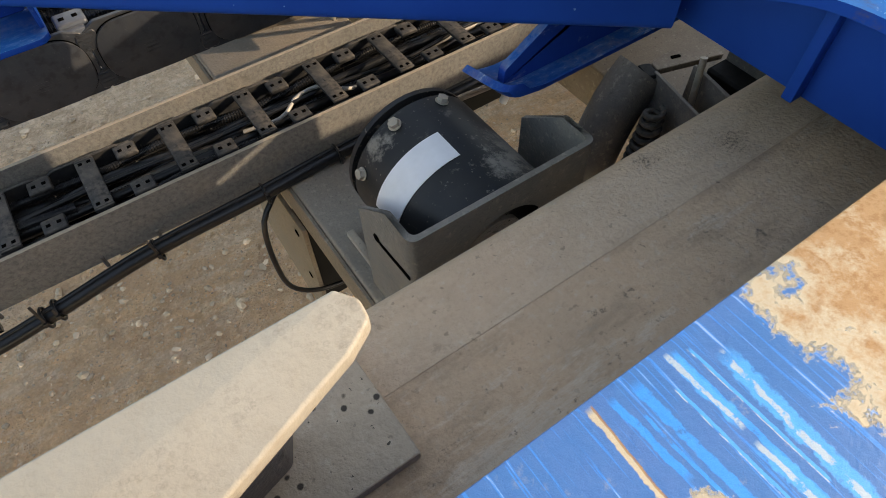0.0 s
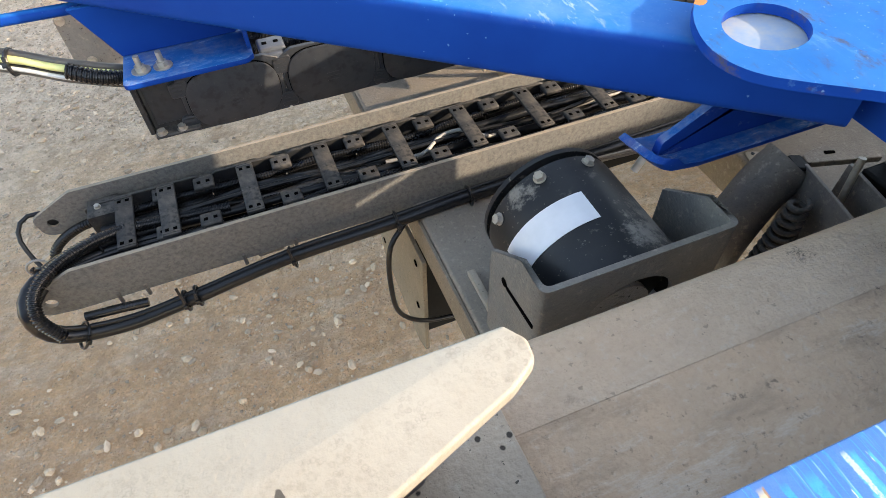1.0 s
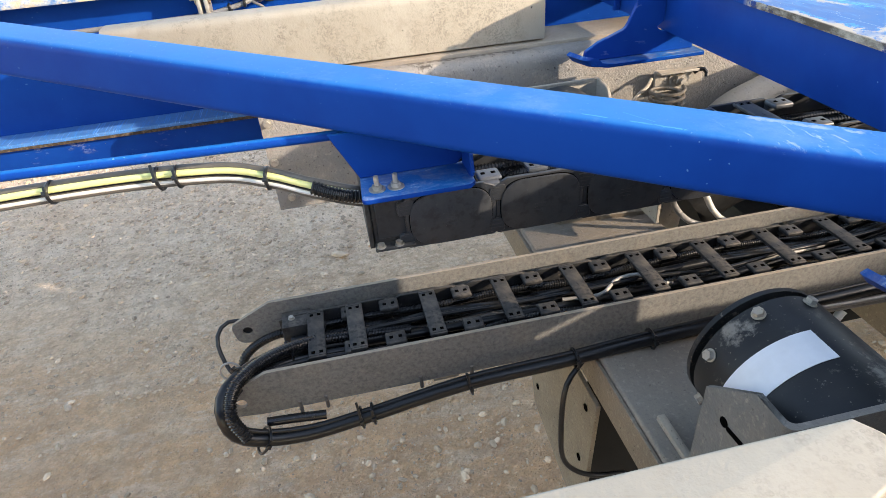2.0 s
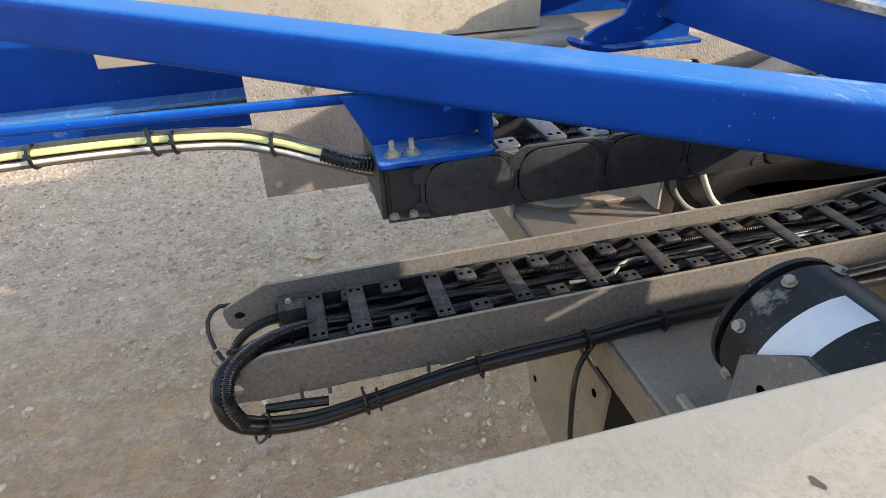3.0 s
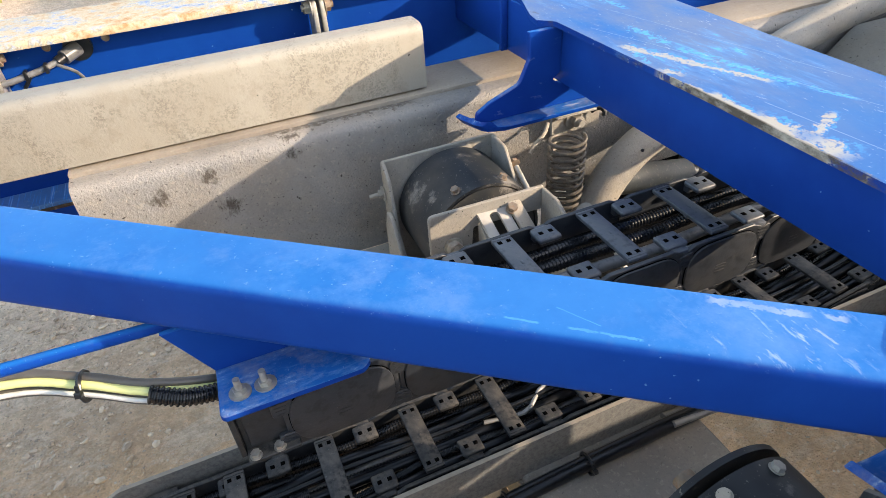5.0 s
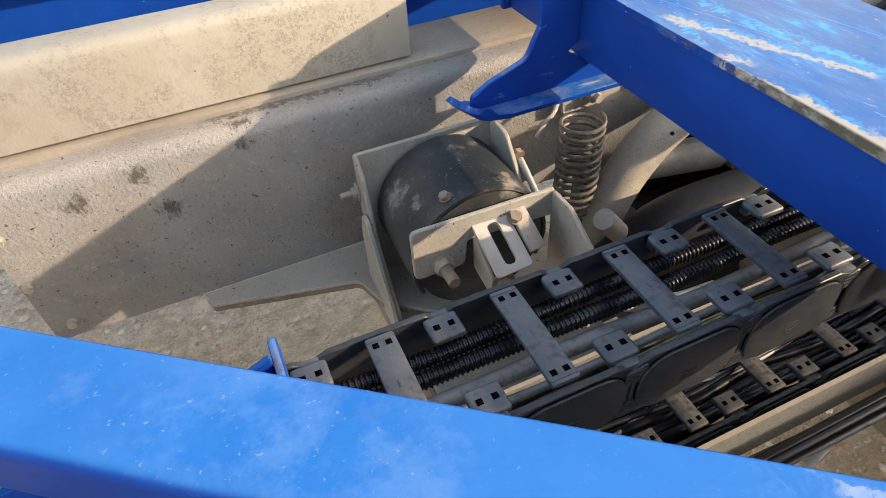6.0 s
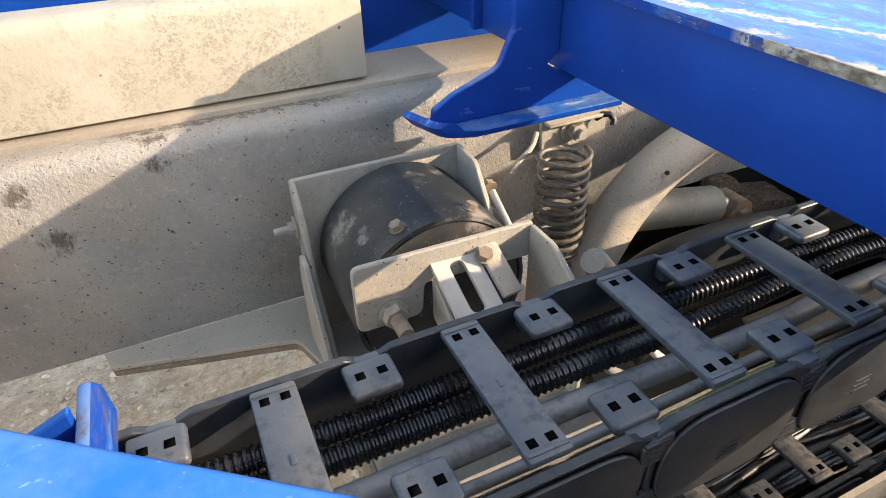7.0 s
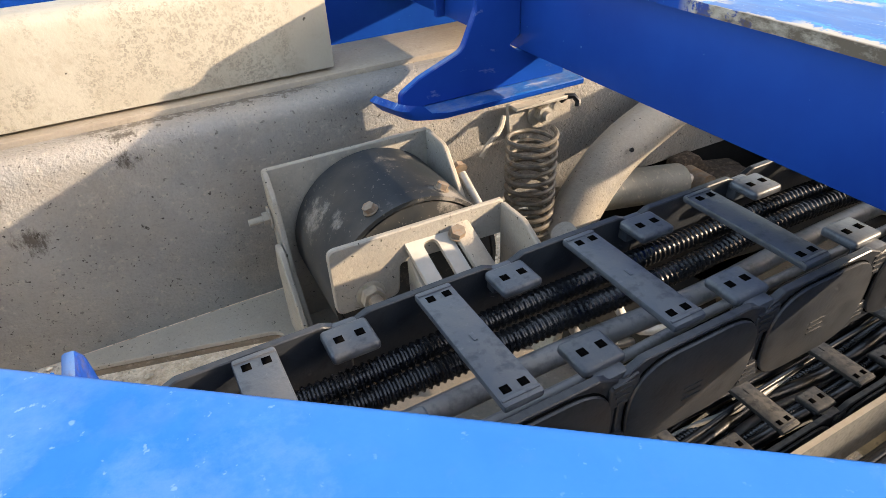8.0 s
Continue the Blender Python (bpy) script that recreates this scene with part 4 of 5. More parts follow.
part("bracket_web", prism([(-0.09, 1.1325), (0.0395, 1.1325), (0.0395, 1.181), (-0.02, 1.154)], "y", 0.866, 0.872, 0.001, 1), BLUE, frame_blue)
for x in (-0.084, -0.060):
    part("bracket_bolt", bolt((x, 0.786, 1.132), (0, 0, 1), 0.0075, 0.012), ZINC, flange, "zinc stud with nut and washer")
part("guide_rod", tube([(-0.11, 0.850, 1.186), (-0.5, 0.862, 1.19), (-1.3, 0.885, 1.196)], 0.0065, 10, 0.05), BLUE, frame_blue, "thin bright blue rod")

# second brace and the brighter rail face to the right
part("diagonal_brace", strip(Vector((0.90, 0.60)), Vector((2.3, 1.55)), 0.046, 1.19, 1.25, 0.008), BLUE_WORN, frame_blue)

# further cross members out of view, added to help shade the ground
for x in (3.4, 4.6):
    part("cross_member_plate", block(x, x + 0.25, 0.128, 1.568, 1.251, 1.263, 0.001), BLUE_WORN, frame_blue)
    part("cross_member_web", block(x + 0.02, x + 0.03, 0.068, 1.638, 1.05, 1.2505, 0.001), BLUE, frame_blue)

# ---- the grey sliding frame ----
frame_grey = thing("sliding_frame", (0.6, 0.85, 0.6), "grey dust-filmed steel sliding frame inside the trailer", "trailer frame")


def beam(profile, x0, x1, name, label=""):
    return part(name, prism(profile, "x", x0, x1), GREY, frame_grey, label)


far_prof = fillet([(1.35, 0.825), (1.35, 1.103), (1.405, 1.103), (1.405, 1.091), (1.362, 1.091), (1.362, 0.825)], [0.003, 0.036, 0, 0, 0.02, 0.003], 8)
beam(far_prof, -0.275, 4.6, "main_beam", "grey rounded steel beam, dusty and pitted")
part("outer_strip", block(-0.275, 4.6, 1.3935, 1.522, 1.094, 1.1103, 0.0015, 2), STRIP, frame_grey, "pale dusty steel strip lying on the beam")
near_prof = fillet([(0.322, 0.825), (0.310, 0.825), (0.310, 1.098), (0.246, 1.098), (0.246, 1.11), (0.322, 1.11)], [0, 0, 0, 0, 0.001, 0.028], 8)
part("main_beam", prism(near_prof, "x", -0.275, 4.6), SLAB, frame_grey, "brown-grey rounded steel beam, dusty and spotted")

part("outer_strip", block(-0.275, 4.6, 0.0625, 0.2462, 1.092, 1.1096, 0.0003, 1), BROWN, frame_grey, "brown mud-filmed steel strip beside the beam")

# cover boxes on the beams
part("cover_foot", block(-0.27, 0.33, 1.425, 1.47, 1.1104, 1.1149, 0.0005, 1), GREY_DARK, frame_grey)
part("beam_cover", prism(fillet([(1.407, 1.1150), (1.478, 1.1150), (1.478, 1.236), (1.407, 1.236)], [0.002, 0.01, 0.02, 0.02], 6), "x", -0.535, 0.364, 0.004, 2), CREAM, frame_grey, "cream sheet cover with grey spatter marks")
near_cover = fillet([(-0.62, 0.264), (0.103, 0.264), (0.112, 0.251), (0.1105, 0.237), (0.092, 0.2255), (0.014, 0.1965), (-0.20, 0.11), (-0.62, 0.10)], [0.01, 0.003, 0.008, 0.008, 0.012, 0.02, 0.02, 0.01])
part("beam_cover", moved(prism(near_cover, "z", 1.224, 1.237, 0.0045, 4), pose(0.012, 0.004, -0.010)), CREAM_SOFT, frame_grey, "cream sheet cover with soft grey blotches")
part("cover_support", prism([(-0.6, 0.255), (0.06, 0.255), (0.05, 0.235), (-0.05, 0.205), (-0.6, 0.13)], "z", 1.1225, 1.2105, 0.003), GREY_DARK, frame_grey)
part("spacer_plate", prism([(-0.6, 0.198), (0.119, 0.198), (0.117, 0.285), (-0.6, 0.285)], "z", 1.1105, 1.122, 0.001, 1), SPOTTED, frame_grey, "steel plate with dark spots")

part("bearer", block(1.5, 1.6, 1.3625, 1.63, 0.9855, 1.02, 0.002), GREY, frame_grey)
part("bearer", block(1.5, 1.6, 0.07, 0.3175, 0.9655, 1.0, 0.002), GREY, frame_grey)
for y in (0.45, 1.22):
    part("support_leg", join(block(1.78, 1.86, y - 0.04, y + 0.04, 0.03, 0.825, 0.006), block(1.70, 1.94, y - 0.11, y + 0.11, 0.0, 0.03, 0.005)), GREY_DARK, frame_grey)
part("cross_beam", block(1.76, 1.88, 0.3225, 1.349, 0.8255, 0.93, 0.004), GREY, frame_grey)
# cross beam under the chain and its hanging end plate
part("cross_beam", block(0.217, 0.50, 0.3225, 1.349, 0.738, 0.81, 0.006, 3), BEAM_LOW, frame_grey, "grey cross beam with a dusty top")
hanging = part("hanging_plate", prism(fillet([(0.700, 0.7375), (0.72, 0.43), (0.765, 0.405), (0.98, 0.455), (1.0, 0.52), (1.0, 0.7375)], 0.006), "x", 0.202, 0.210, 0.001, 1), MUD_SHADED, frame_grey, "brown dusty hanging plate")
for y, z in ((0.735, 0.70), (0.745, 0.56), (0.96, 0.52)):
    part("plate_hole", cyl((0.2018, y, z), (0.2005, y, z), 0.007, 14), VOID, hanging)
# black sheet painting the dark gap beside the hanging plate
part("inner_web", block(0.2105, 0.48, 0.75, 0.757, 0.45, 0.7375, 0.001, 1), DEEP_BLACK, frame_grey)
rear_beam = part("cross_beam", block(0.885, 1.26, 0.3225, 1.349, 0.60, 0.70, 0.006, 3), MUD_SHADED, frame_grey, "brown-grey dusty cross beam behind the rollers")
part("beam_tag", prism(fillet([(0.893, 0.704), (0.914, 0.702), (0.930, 0.732), (0.902, 0.742)], 0.006), "z", 0.7003, 0.703, 0.0006, 1), GREY_PALE, rear_beam, "small pale riveted plate")
for x, y in ((0.905, 0.712), (0.913, 0.730)):
    part("tag_rivet", cyl((x, y, 0.7032), (x, y, 0.705), 0.0035, 10), RUBBER, rear_beam)
part("beam_rib", moved(block(-0.006, 0.006, 0.42, 0.60, 0.8105, 0.820, 0.002), pose(0.245, 0, 0)), GREY_PALE, frame_grey)
# thin added plate that makes the cross beam's left side darker
part("beam_side", block(0.2105, 0.2165, 0.3225, 1.349, 0.740, 0.8035, 0.001, 1), MUD_SHADED, frame_grey)
# low shelf beside the far roller
shelf = fillet([(-0.055, 1.3495), (-0.046, 1.318), (0.185, 1.262), (0.205, 1.20), (0.30, 1.12), (0.52, 1.10), (0.52, 1.3495)], [0, 0.006, 0.02, 0.02, 0, 0, 0])
part("shelf_plate", prism(shelf, "z", 0.8185, 0.826, 0.001, 1), GREY_PALE, frame_grey)
# extra dark sheet, painting the shade on the shelf's lower edge
part("shelf_shade_edge", prism(shelf, "z", 0.809, 0.818, 0.0, 1), MUD_SHADED, frame_grey)


# ---- rollers ----
def half_hood(cx, cz, r, y0, y1, n=36, thick=0.005):
    """A round-topped hood, open below."""
    a = [radians(-28 + 236 * i / n) for i in range(n + 1)]
    outer = [(cx + r * math.cos(t), cz + r * math.sin(t)) for t in a]
    inner = [(cx + (r - thick) * math.cos(t), cz + (r - thick) * math.sin(t)) for t in reversed(a)]
    return prism(outer + inner, "y", y0, y1)


near_roller = thing("roller_unit", (0.345, 0.47, 0.81), "black hooded roller in a grey bracket, white label on top", "roller", "rollers")
R, CX, CZ = 0.090, 0.345, 0.936
hood = part("hood", half_hood(CX, CZ, R, 0.4035, 0.566), ENAMEL, near_roller, "black painted hood with grey scuffs")
part("roller", cyl((CX, 0.425, CZ), (CX, 0.566, CZ), 0.080, 32, 0.006), RUBBER, near_roller)
part("axle", cyl((CX, 0.40, CZ - 0.012), (CX, 0.625, CZ - 0.012), 0.014, 14), RUSTY, near_roller)
part("end_ring", with_hole(ring(CX, CZ, 0.089, 40), ring(CX, CZ, 0.05, 40), "y", 0.577, 0.584), ENAMEL, near_roller)
part("hub", cyl((CX, 0.404, CZ - 0.012), (CX, 0.412, CZ - 0.012), 0.042, 28, 0.003), GREY, near_roller)


def label_patch(cx, cz, r, y_lo, y_hi, t0, t1, n=16):
    """A thin sheet on the hood, its sides running a little askew."""
    verts, faces = [], []
    for i in range(n + 1):
        t = t0 + (t1 - t0) * i / n
        s = i / n
        for y in (y_lo(s), y_hi(s)):
            for rr in (r, r + 0.0007):
                verts.append((cx + rr * math.cos(t), y, cz + rr * math.sin(t)))
    for i in range(n):
        a, b = 4 * i, 4 * (i + 1)
        faces += [(a + 1, a + 3, b + 3, b + 1), (a, b, b + 2, a + 2), (a, a + 1, b + 1, b), (a + 2, b + 2, b + 3, a + 3)]
    faces += [(0, 2, 3, 1), (4 * n, 4 * n + 1, 4 * n + 3, 4 * n + 2)]
    return mesh_from(verts, faces)


part("label", label_patch(CX, CZ, R + 0.0004, lambda s: 0.470 - 0.005 * s, lambda s: 0.516 - 0.008 * s, radians(170), radians(93)), LABEL, hood, "blank white label sheet")
for t in (112, 158, 205, 70):
    part("hood_bolt", bolt((CX + (R + 0.0005) * math.cos(radians(t)), 0.552, CZ + (R + 0.0005) * math.sin(radians(t))), (math.cos(radians(t)), 0, math.sin(radians(t))), 0.0078, 0), GREY_PALE, hood, "dusty hex bolt head")


def bent_leg(x_out, way, y_tip, z_top, z_low, drop):
    """A bracket leg with its rounded bend into the wall; way: towards the middle of the wall. The top falls away at the tip."""
    t, y_mid = 0.007, 0.444
    xi, xe = x_out + way * t, x_out + way * 0.026
    plan = fillet([(xe, 0.396), (x_out, 0.396), (x_out, y_mid), (x_out, y_tip), (xi, y_tip), (xi, y_mid), (xi, 0.403), (xe, 0.403)], [0, 0.020, 0, 0, 0, 0, 0.013, 0], 6)
    bm = prism(plan, "z", z_low, z_top)
    for v in bm.verts:
        if v.co.z > z_top - 0.001 and v.co.y > y_mid + 0.01:
            v.co.z -= drop
    sharp = [e for e in bm.edges if e.calc_face_angle(0) > radians(40) and all(v.co.y > 0.41 for v in e.verts)]
    bmesh.ops.bevel(bm, geom=sharp, offset=0.0012, segments=1, profile=0.5, affect="EDGES", clamp_overlap=True)
    return bm


part("bracket_wall", with_hole([(0.257, 0.82), (0.257, 1.026), (0.449, 1.026), (0.449, 0.82)], ring(0.352, 0.929, 0.060), "y", 0.396, 0.403), BRACKET, near_roller, "grey bracket wall with a pale edge")
near_leg = part("bracket_leg", bent_leg(0.231, 1, 0.512, 1.026, 0.79, 0.058), BRACKET, near_roller)
part("bracket_leg", bent_leg(0.475, -1, 0.512, 1.026, 0.83, 0.05), BRACKET, near_roller)
part("leg_slot", join(prism(fillet([(0.403, 0.9535), (0.467, 0.9475), (0.467, 0.9535), (0.403, 0.9605)], 0.002), "x", 0.2298, 0.2309), cyl((0.2297, 0.473, 0.953), (0.2309, 0.473, 0.953), 0.0062, 14)), VOID, near_leg)

far_roller = thing("roller_unit", (0.34, 1.2, 0.82), "black hooded roller in a dusty grey bracket with bolts", "roller", "rollers")
CX, CZ = 0.340, 0.950
hood = part("hood", half_hood(CX, CZ, 0.105, 1.119, 1.262), ENAMEL_WORN, far_roller, "black painted hood with grey scuffs")
part("roller", cyl((CX, 1.1195, CZ), (CX, 1.25, CZ), 0.0975, 40, 0.003), ENAMEL_WORN, far_roller)
for t in (114, 66):
    part("hood_bolt", bolt((CX + 0.1055 * math.cos(radians(t)), 1.137, CZ + 0.1055 * math.sin(radians(t))), (math.cos(radians(t)), 0, math.sin(radians(t))), 0.0085, 0), RUSTY, hood)
part("bracket_wall", prism(fillet([(0.214, 0.80), (0.214, 1.058), (0.437, 1.058), (0.437, 0.80)], [0, 0.006, 0.006, 0], 3), "y", 1.270, 1.277, 0.0015, 1), GREY_PALE, far_roller)
part("bracket_leg", prism(fillet([(1.2695, 0.80), (1.2695, 1.058), (1.245, 1.03), (1.225, 0.93), (1.16, 0.83), (1.15, 0.80)], [0, 0, 0.02, 0.02, 0.02, 0]), "x", 0.214, 0.221, 0.0015, 1), GREY_PALE, far_roller)
part("bracket_leg", prism(fillet([(1.2695, 0.80), (1.2695, 1.058), (1.222, 1.055), (1.165, 0.985), (1.165, 0.80)], [0, 0, 0.02, 0.01, 0]), "x", 0.430, 0.437, 0.0015, 1), GREY_PALE, far_roller)
front_wall = part("front_wall", prism(fillet([(0.233, 0.948), (0.233, 1.034), (0.445, 1.031), (0.445, 0.985), (0.312, 0.990), (0.308, 0.948)], [0.012, 0.010, 0.004, 0.004, 0.006, 0.012]), "y", 1.104, 1.111, 0.0015, 1), GREY_PALE, far_roller)
part("front_leg", prism(fillet([(1.1035, 0.86), (1.1035, 1.028), (1.06, 1.028), (0.99, 0.99), (0.99, 0.86)], [0, 0, 0.02, 0.01, 0]), "x", 0.440, 0.447, 0.0015, 1), GREY_PALE, far_roller)
part("wall_nut", bolt((0.273, 1.1035, 0.965), (0, -1, 0), 0.016, 0.0), ZINC, front_wall, "large zinc nut")
part("wall_bolt", cyl((0.273, 1.09, 0.965), (0.273, 1.062, 0.965), 0.0085, 16, 0.001), RUSTY, front_wall, "rusty bolt end")


def slot_plate():
    o = fillet([(-0.024, -0.035), (0.024, -0.035), (0.024, 0.045), (-0.024, 0.045)], 0.006)
    i = fillet([(-0.008, -0.025), (0.008, -0.025), (0.008, 0.03), (-0.008, 0.03)], 0.007)
    return moved(with_hole(o, i, "z", -0.0025, 0.0025), Matrix.Translation((0.348, 1.073, 0.992)) @ pose(0, 0, 0, 30, 0, 4) @ Matrix.Scale(1.12, 4))


part("slot_plate", slot_plate(), PALE_STEEL, far_roller, "pale slotted adjusting plate")
part("slot_plate_cheek", prism(fillet([(1.102, 1.004), (1.102, 0.94), (1.05, 0.93), (1.045, 0.965)], 0.008), "x", 0.319, 0.324, 0.001, 1), GREY_PALE, far_roller)
part("clamp_block", moved(block(-0.012, 0.012, -0.055, 0.012, -0.004, 0.004, 0.002), pose(0.387, 1.10, 1.012, 32, 0, 6)), GREY_PALE, far_roller)
part("clamp_bolt", bolt((0.379, 1.095, 1.010), (0, -0.4, 1), 0.010, 0.0), RUSTY, far_roller)
part("clamp_bolt", bolt((0.335, 1.045, 0.955), (0, -1, 0.1), 0.012, 0.012), RUSTY, far_roller)
part("bracket_strap", prism(fillet([(1.268, 0.80), (1.262, 0.93), (1.245, 0.975), (1.225, 0.965), (1.15, 0.83), (1.14, 0.80)], [0, 0.01, 0.012, 0.012, 0.02, 0]), "x", 0.2055, 0.2132, 0.0015, 1), GREY_PALE, far_roller)
part("side_stud", bolt((0.213, 1.275, 0.992), (-1, 0, 0), 0.010, 0.018), GREY_PALE, far_roller)
part("adjuster_rod", cyl((0.445, 1.20, 1.02), (0.445, 1.14, 0.985), 0.005, 12), ZINC, far_roller)
part("adjuster_nut", bolt((0.445, 1.205, 1.022), (0, 1, 0.4), 0.010, 0.0), RUSTY, far_roller)
part("cap", cyl((0.530, 1.062, 0.950), (0.496, 1.056, 0.992), 0.0155, 20, 0.003), GREY_PALE, far_roller)


# ---- cable tray and cable carriers ----
tray = thing("cable_tray", (0.3, 0.85, 0.80), "grey steel cable tray of two long flat bars with eye holes", "cable tray")


def tray_bar(y):
    prof = fillet([(-0.350, 0.846), (-0.281, 0.881), (1.6, 0.881), (1.6, 0.800), (-0.30, 0.803), (-0.344, 0.808)], [0.014, 0.015, 0, 0, 0.02, 0.018])
    return with_hole(prof, ring(-0.325, 0.831, 0.0085, 16), "y", y - 0.003, y + 0.003)


part("tray_bar", tray_bar(0.770), TRAY_STEEL, tray)
part("tray_bar", tray_bar(0.936), TRAY_STEEL, tray)
for x in (-0.02, 0.30, 0.62, 0.94, 1.26):
    part("tray_rung", block(x - 0.02, x + 0.02, 0.7735, 0.9325, 0.790, 0.7945, 0.001, 1), TRAY_STEEL, tray)
# added black disc, painting the darkness seen in the far eye hole
part("tray_plug", cyl((-0.325, 0.938, 0.831), (-0.325, 0.9385, 0.831), 0.0084, 18), RUBBER, tray, "black disc that makes the eye hole look dark")
for x in (-0.244, -0.205, -0.06, 0.02):
    part("tray_stud", cyl((x, 0.766, 0.815), (x, 0.766, 0.792), 0.003, 8), GREY_DARK, tray)
part("tray_lug", block(0.405, 0.44, 0.738, 0.7665, 0.80, 0.804, 0.001, 1), TRAY_STEEL, tray)

PITCH = 0.122


def link_mesh():
    body = fillet([(-0.0605, -0.039), (0.0605, -0.039), (0.0605, 0), (0.0605, 0.034), (0.045, 0.041), (-0.045, 0.041), (-0.0605, 0.034), (-0.0605, 0)], [0.004, 0.004, 0.002, 0.004, 0.006, 0.006, 0.004, 0.002], 3)
    a = prism(body, "y", -0.003, 0.003, 0.0008, 1)
    oval = fillet([(-0.055, -0.0375), (0.055, -0.0375), (0.055, 0.0375), (-0.055, 0.0375)], 0.034, 9)
    b = prism(oval, "y", -0.0066, -0.003, 0.0018, 2)
    c = prism(fillet([(-0.07, 0.012), (-0.048, 0.012), (-0.048, 0.036), (-0.07, 0.030)], 0.004, 2), "y", -0.0045, 0.004, 0.0008, 1)
    d = prism(fillet([(-0.07, -0.036), (-0.050, -0.036), (-0.050, -0.016), (-0.07, -0.016)], 0.004, 2), "y", -0.0045, 0.004, 0.0008, 1)
    ridges = [block(-0.0625 - w, -0.0605 + 0.002 + w, -0.0052, -0.003, z, z + 0.0016, 0) for z, w in ((0.030, 0.006), (0.025, 0.0045), (0.020, 0.003), (0.015, 0.0015), (-0.030, 0.006), (-0.025, 0.0045), (-0.020, 0.003), (-0.015, 0.0015))]
    marks = [block(-0.008, 0.008, -0.0072, -0.0065, z, z + 0.0012, 0) for z in (-0.012, -0.007, -0.002)]
    return join(a, b, c, d, *marks, *ridges)


def slot_bm(places, size=0.0032, z=0.0):
    return join(*[block(x - size, x + size, y - size, y + size, z, z + 0.0006, 0) for x, y in places])


HALF = 0.058


def bar_bm():
    return join(block(-0.0135, 0.0135, -0.056, 0.056, 0.0, 0.006, 0.002), *[block(-0.0125, 0.0125, y - 0.0012, y + 0.0012, 0.0055, 0.0068, 0.0005) for y in (-0.0515, 0.0515)], block(-0.0015, 0.0015, -0.0035, 0.0035, 0.006, 0.0066, 0.0004))


def tab_bm():
    return join(block(-0.016, 0.016, -0.014, 0.014, 0.0, 0.008, 0.0032, 3), block(-0.011, 0.011, 0.008, 0.022, -0.012, 0.004, 0.002))


LINK = to_mesh("side_link", link_mesh(), PLASTIC)
FLIP = Matrix.Rotation(math.pi, 4, "Z")
BAR = to_mesh("crossbar", bar_bm(), PLASTIC_BAR)
TAB = to_mesh("latch_tab", tab_bm(), PLASTIC_BAR)


def with_slots(me, places, size, z):
    """Flat black patches for latch slots in the top of a moulded piece, as its second material."""
    bm = bmesh.new()
    bm.from_mesh(me)
    old = set(bm.faces)
    me2 = bpy.data.meshes.new("t")
    extra = slot_bm(places, size, z)
    extra.to_mesh(me2)
    bm.from_mesh(me2)
    for f in bm.faces:
        if f.index >= len(old) or f not in old:
            f.material_index = 1
    bm.to_mesh(me)
    me.materials.append(VOID)


def add_dark(me, extra):
    """Joins a flat black ring, painting a moulded groove's shade, to a mesh as its second material."""
    bm = bmesh.new()
    bm.from_mesh(me)
    count = len(bm.faces)
    t = bpy.data.meshes.new("t")
    extra.to_mesh(t)
    bm.from_mesh(t)
    bm.faces.ensure_lookup_table()
    for f in bm.faces[count:]:
        f.material_index = 1
    bm.to_mesh(me)
    me.materials.append(VOID)


add_dark(LINK, prism(fillet([(-0.0558, -0.0383), (0.0558, -0.0383), (0.0558, 0.0383), (-0.0558, 0.0383)], 0.0348, 9), "y", -0.0036, -0.0028))
with_slots(BAR, [(-0.006, -0.045), (0.006, -0.045), (-0.006, 0.045), (0.006, 0.045)], 0.0028, 0.0057)
with_slots(TAB, [(-0.007, 0.0), (0.007, 0.0)], 0.0029, 0.0077)
D_LINK, D_BAR, D_TAB = LINK.copy(), BAR.copy(), TAB.copy()
for me in (D_LINK, D_BAR, D_TAB):
    me.materials[0] = PLASTIC_DUSTY


def carrier(name, spots, first_x, y_mid, label, dusty):
    """spots: a pose for the middle of each link; crossbars at the middle, latch tabs at the joints."""
    root = thing(name, (first_x, y_mid, spots[0].translation.z - 0.04), label, "cable chain", "cable chain runs")
    rng = random.Random(3)
    for m in spots:
        jog = Matrix.Translation((0, rng.uniform(-0.0008, 0.0008), rng.uniform(-0.001, 0.001)))
        l, b, t = (D_LINK, D_BAR, D_TAB) if dusty else (LINK, BAR, TAB)
        again("side_link", l, m @ jog @ Matrix.Translation((0, -HALF - 0.004, 0)), root)
        again("side_link", l, m @ jog @ Matrix.Translation((0, HALF + 0.004, 0)) @ FLIP, root)
        again("crossbar", b, m @ jog @ Matrix.Translation((0.0, 0, 0.0385)), root)
        for s in (-1, 1):
            again("latch_tab", t, m @ jog @ Matrix.Translation((PITCH / 2 - 0.004, s * (HALF - 0.016), 0.034)) @ (FLIP if s < 0 else Matrix()), root)
    return root


def run(x0, count, z):
    return [pose(x0 + PITCH * i, 0.838, z) for i in range(count)]


carrier("cable_carrier", run(0.006, 8, 1.084), -0.1, 0.84, "black plastic cable chain, upper run below the blue brace", False)
lower_spots = [pose(-0.207, 0.852, 0.823), pose(-0.144, 0.852, 0.823)] + [pose(-0.021 + 0.1237 * i, 0.852, 0.823) for i in range(7)]
bend = []
for k in range(1, 4):
    bend.append(pose(0.721 + 0.118 * k, 0.852, 0.823 + 0.012 * k * k, 0, -9 * k, 0))
lower = carrier("cable_carrier", lower_spots + bend, -0.25, 0.852, "dusty black plastic cable chain lying in the steel tray", True)

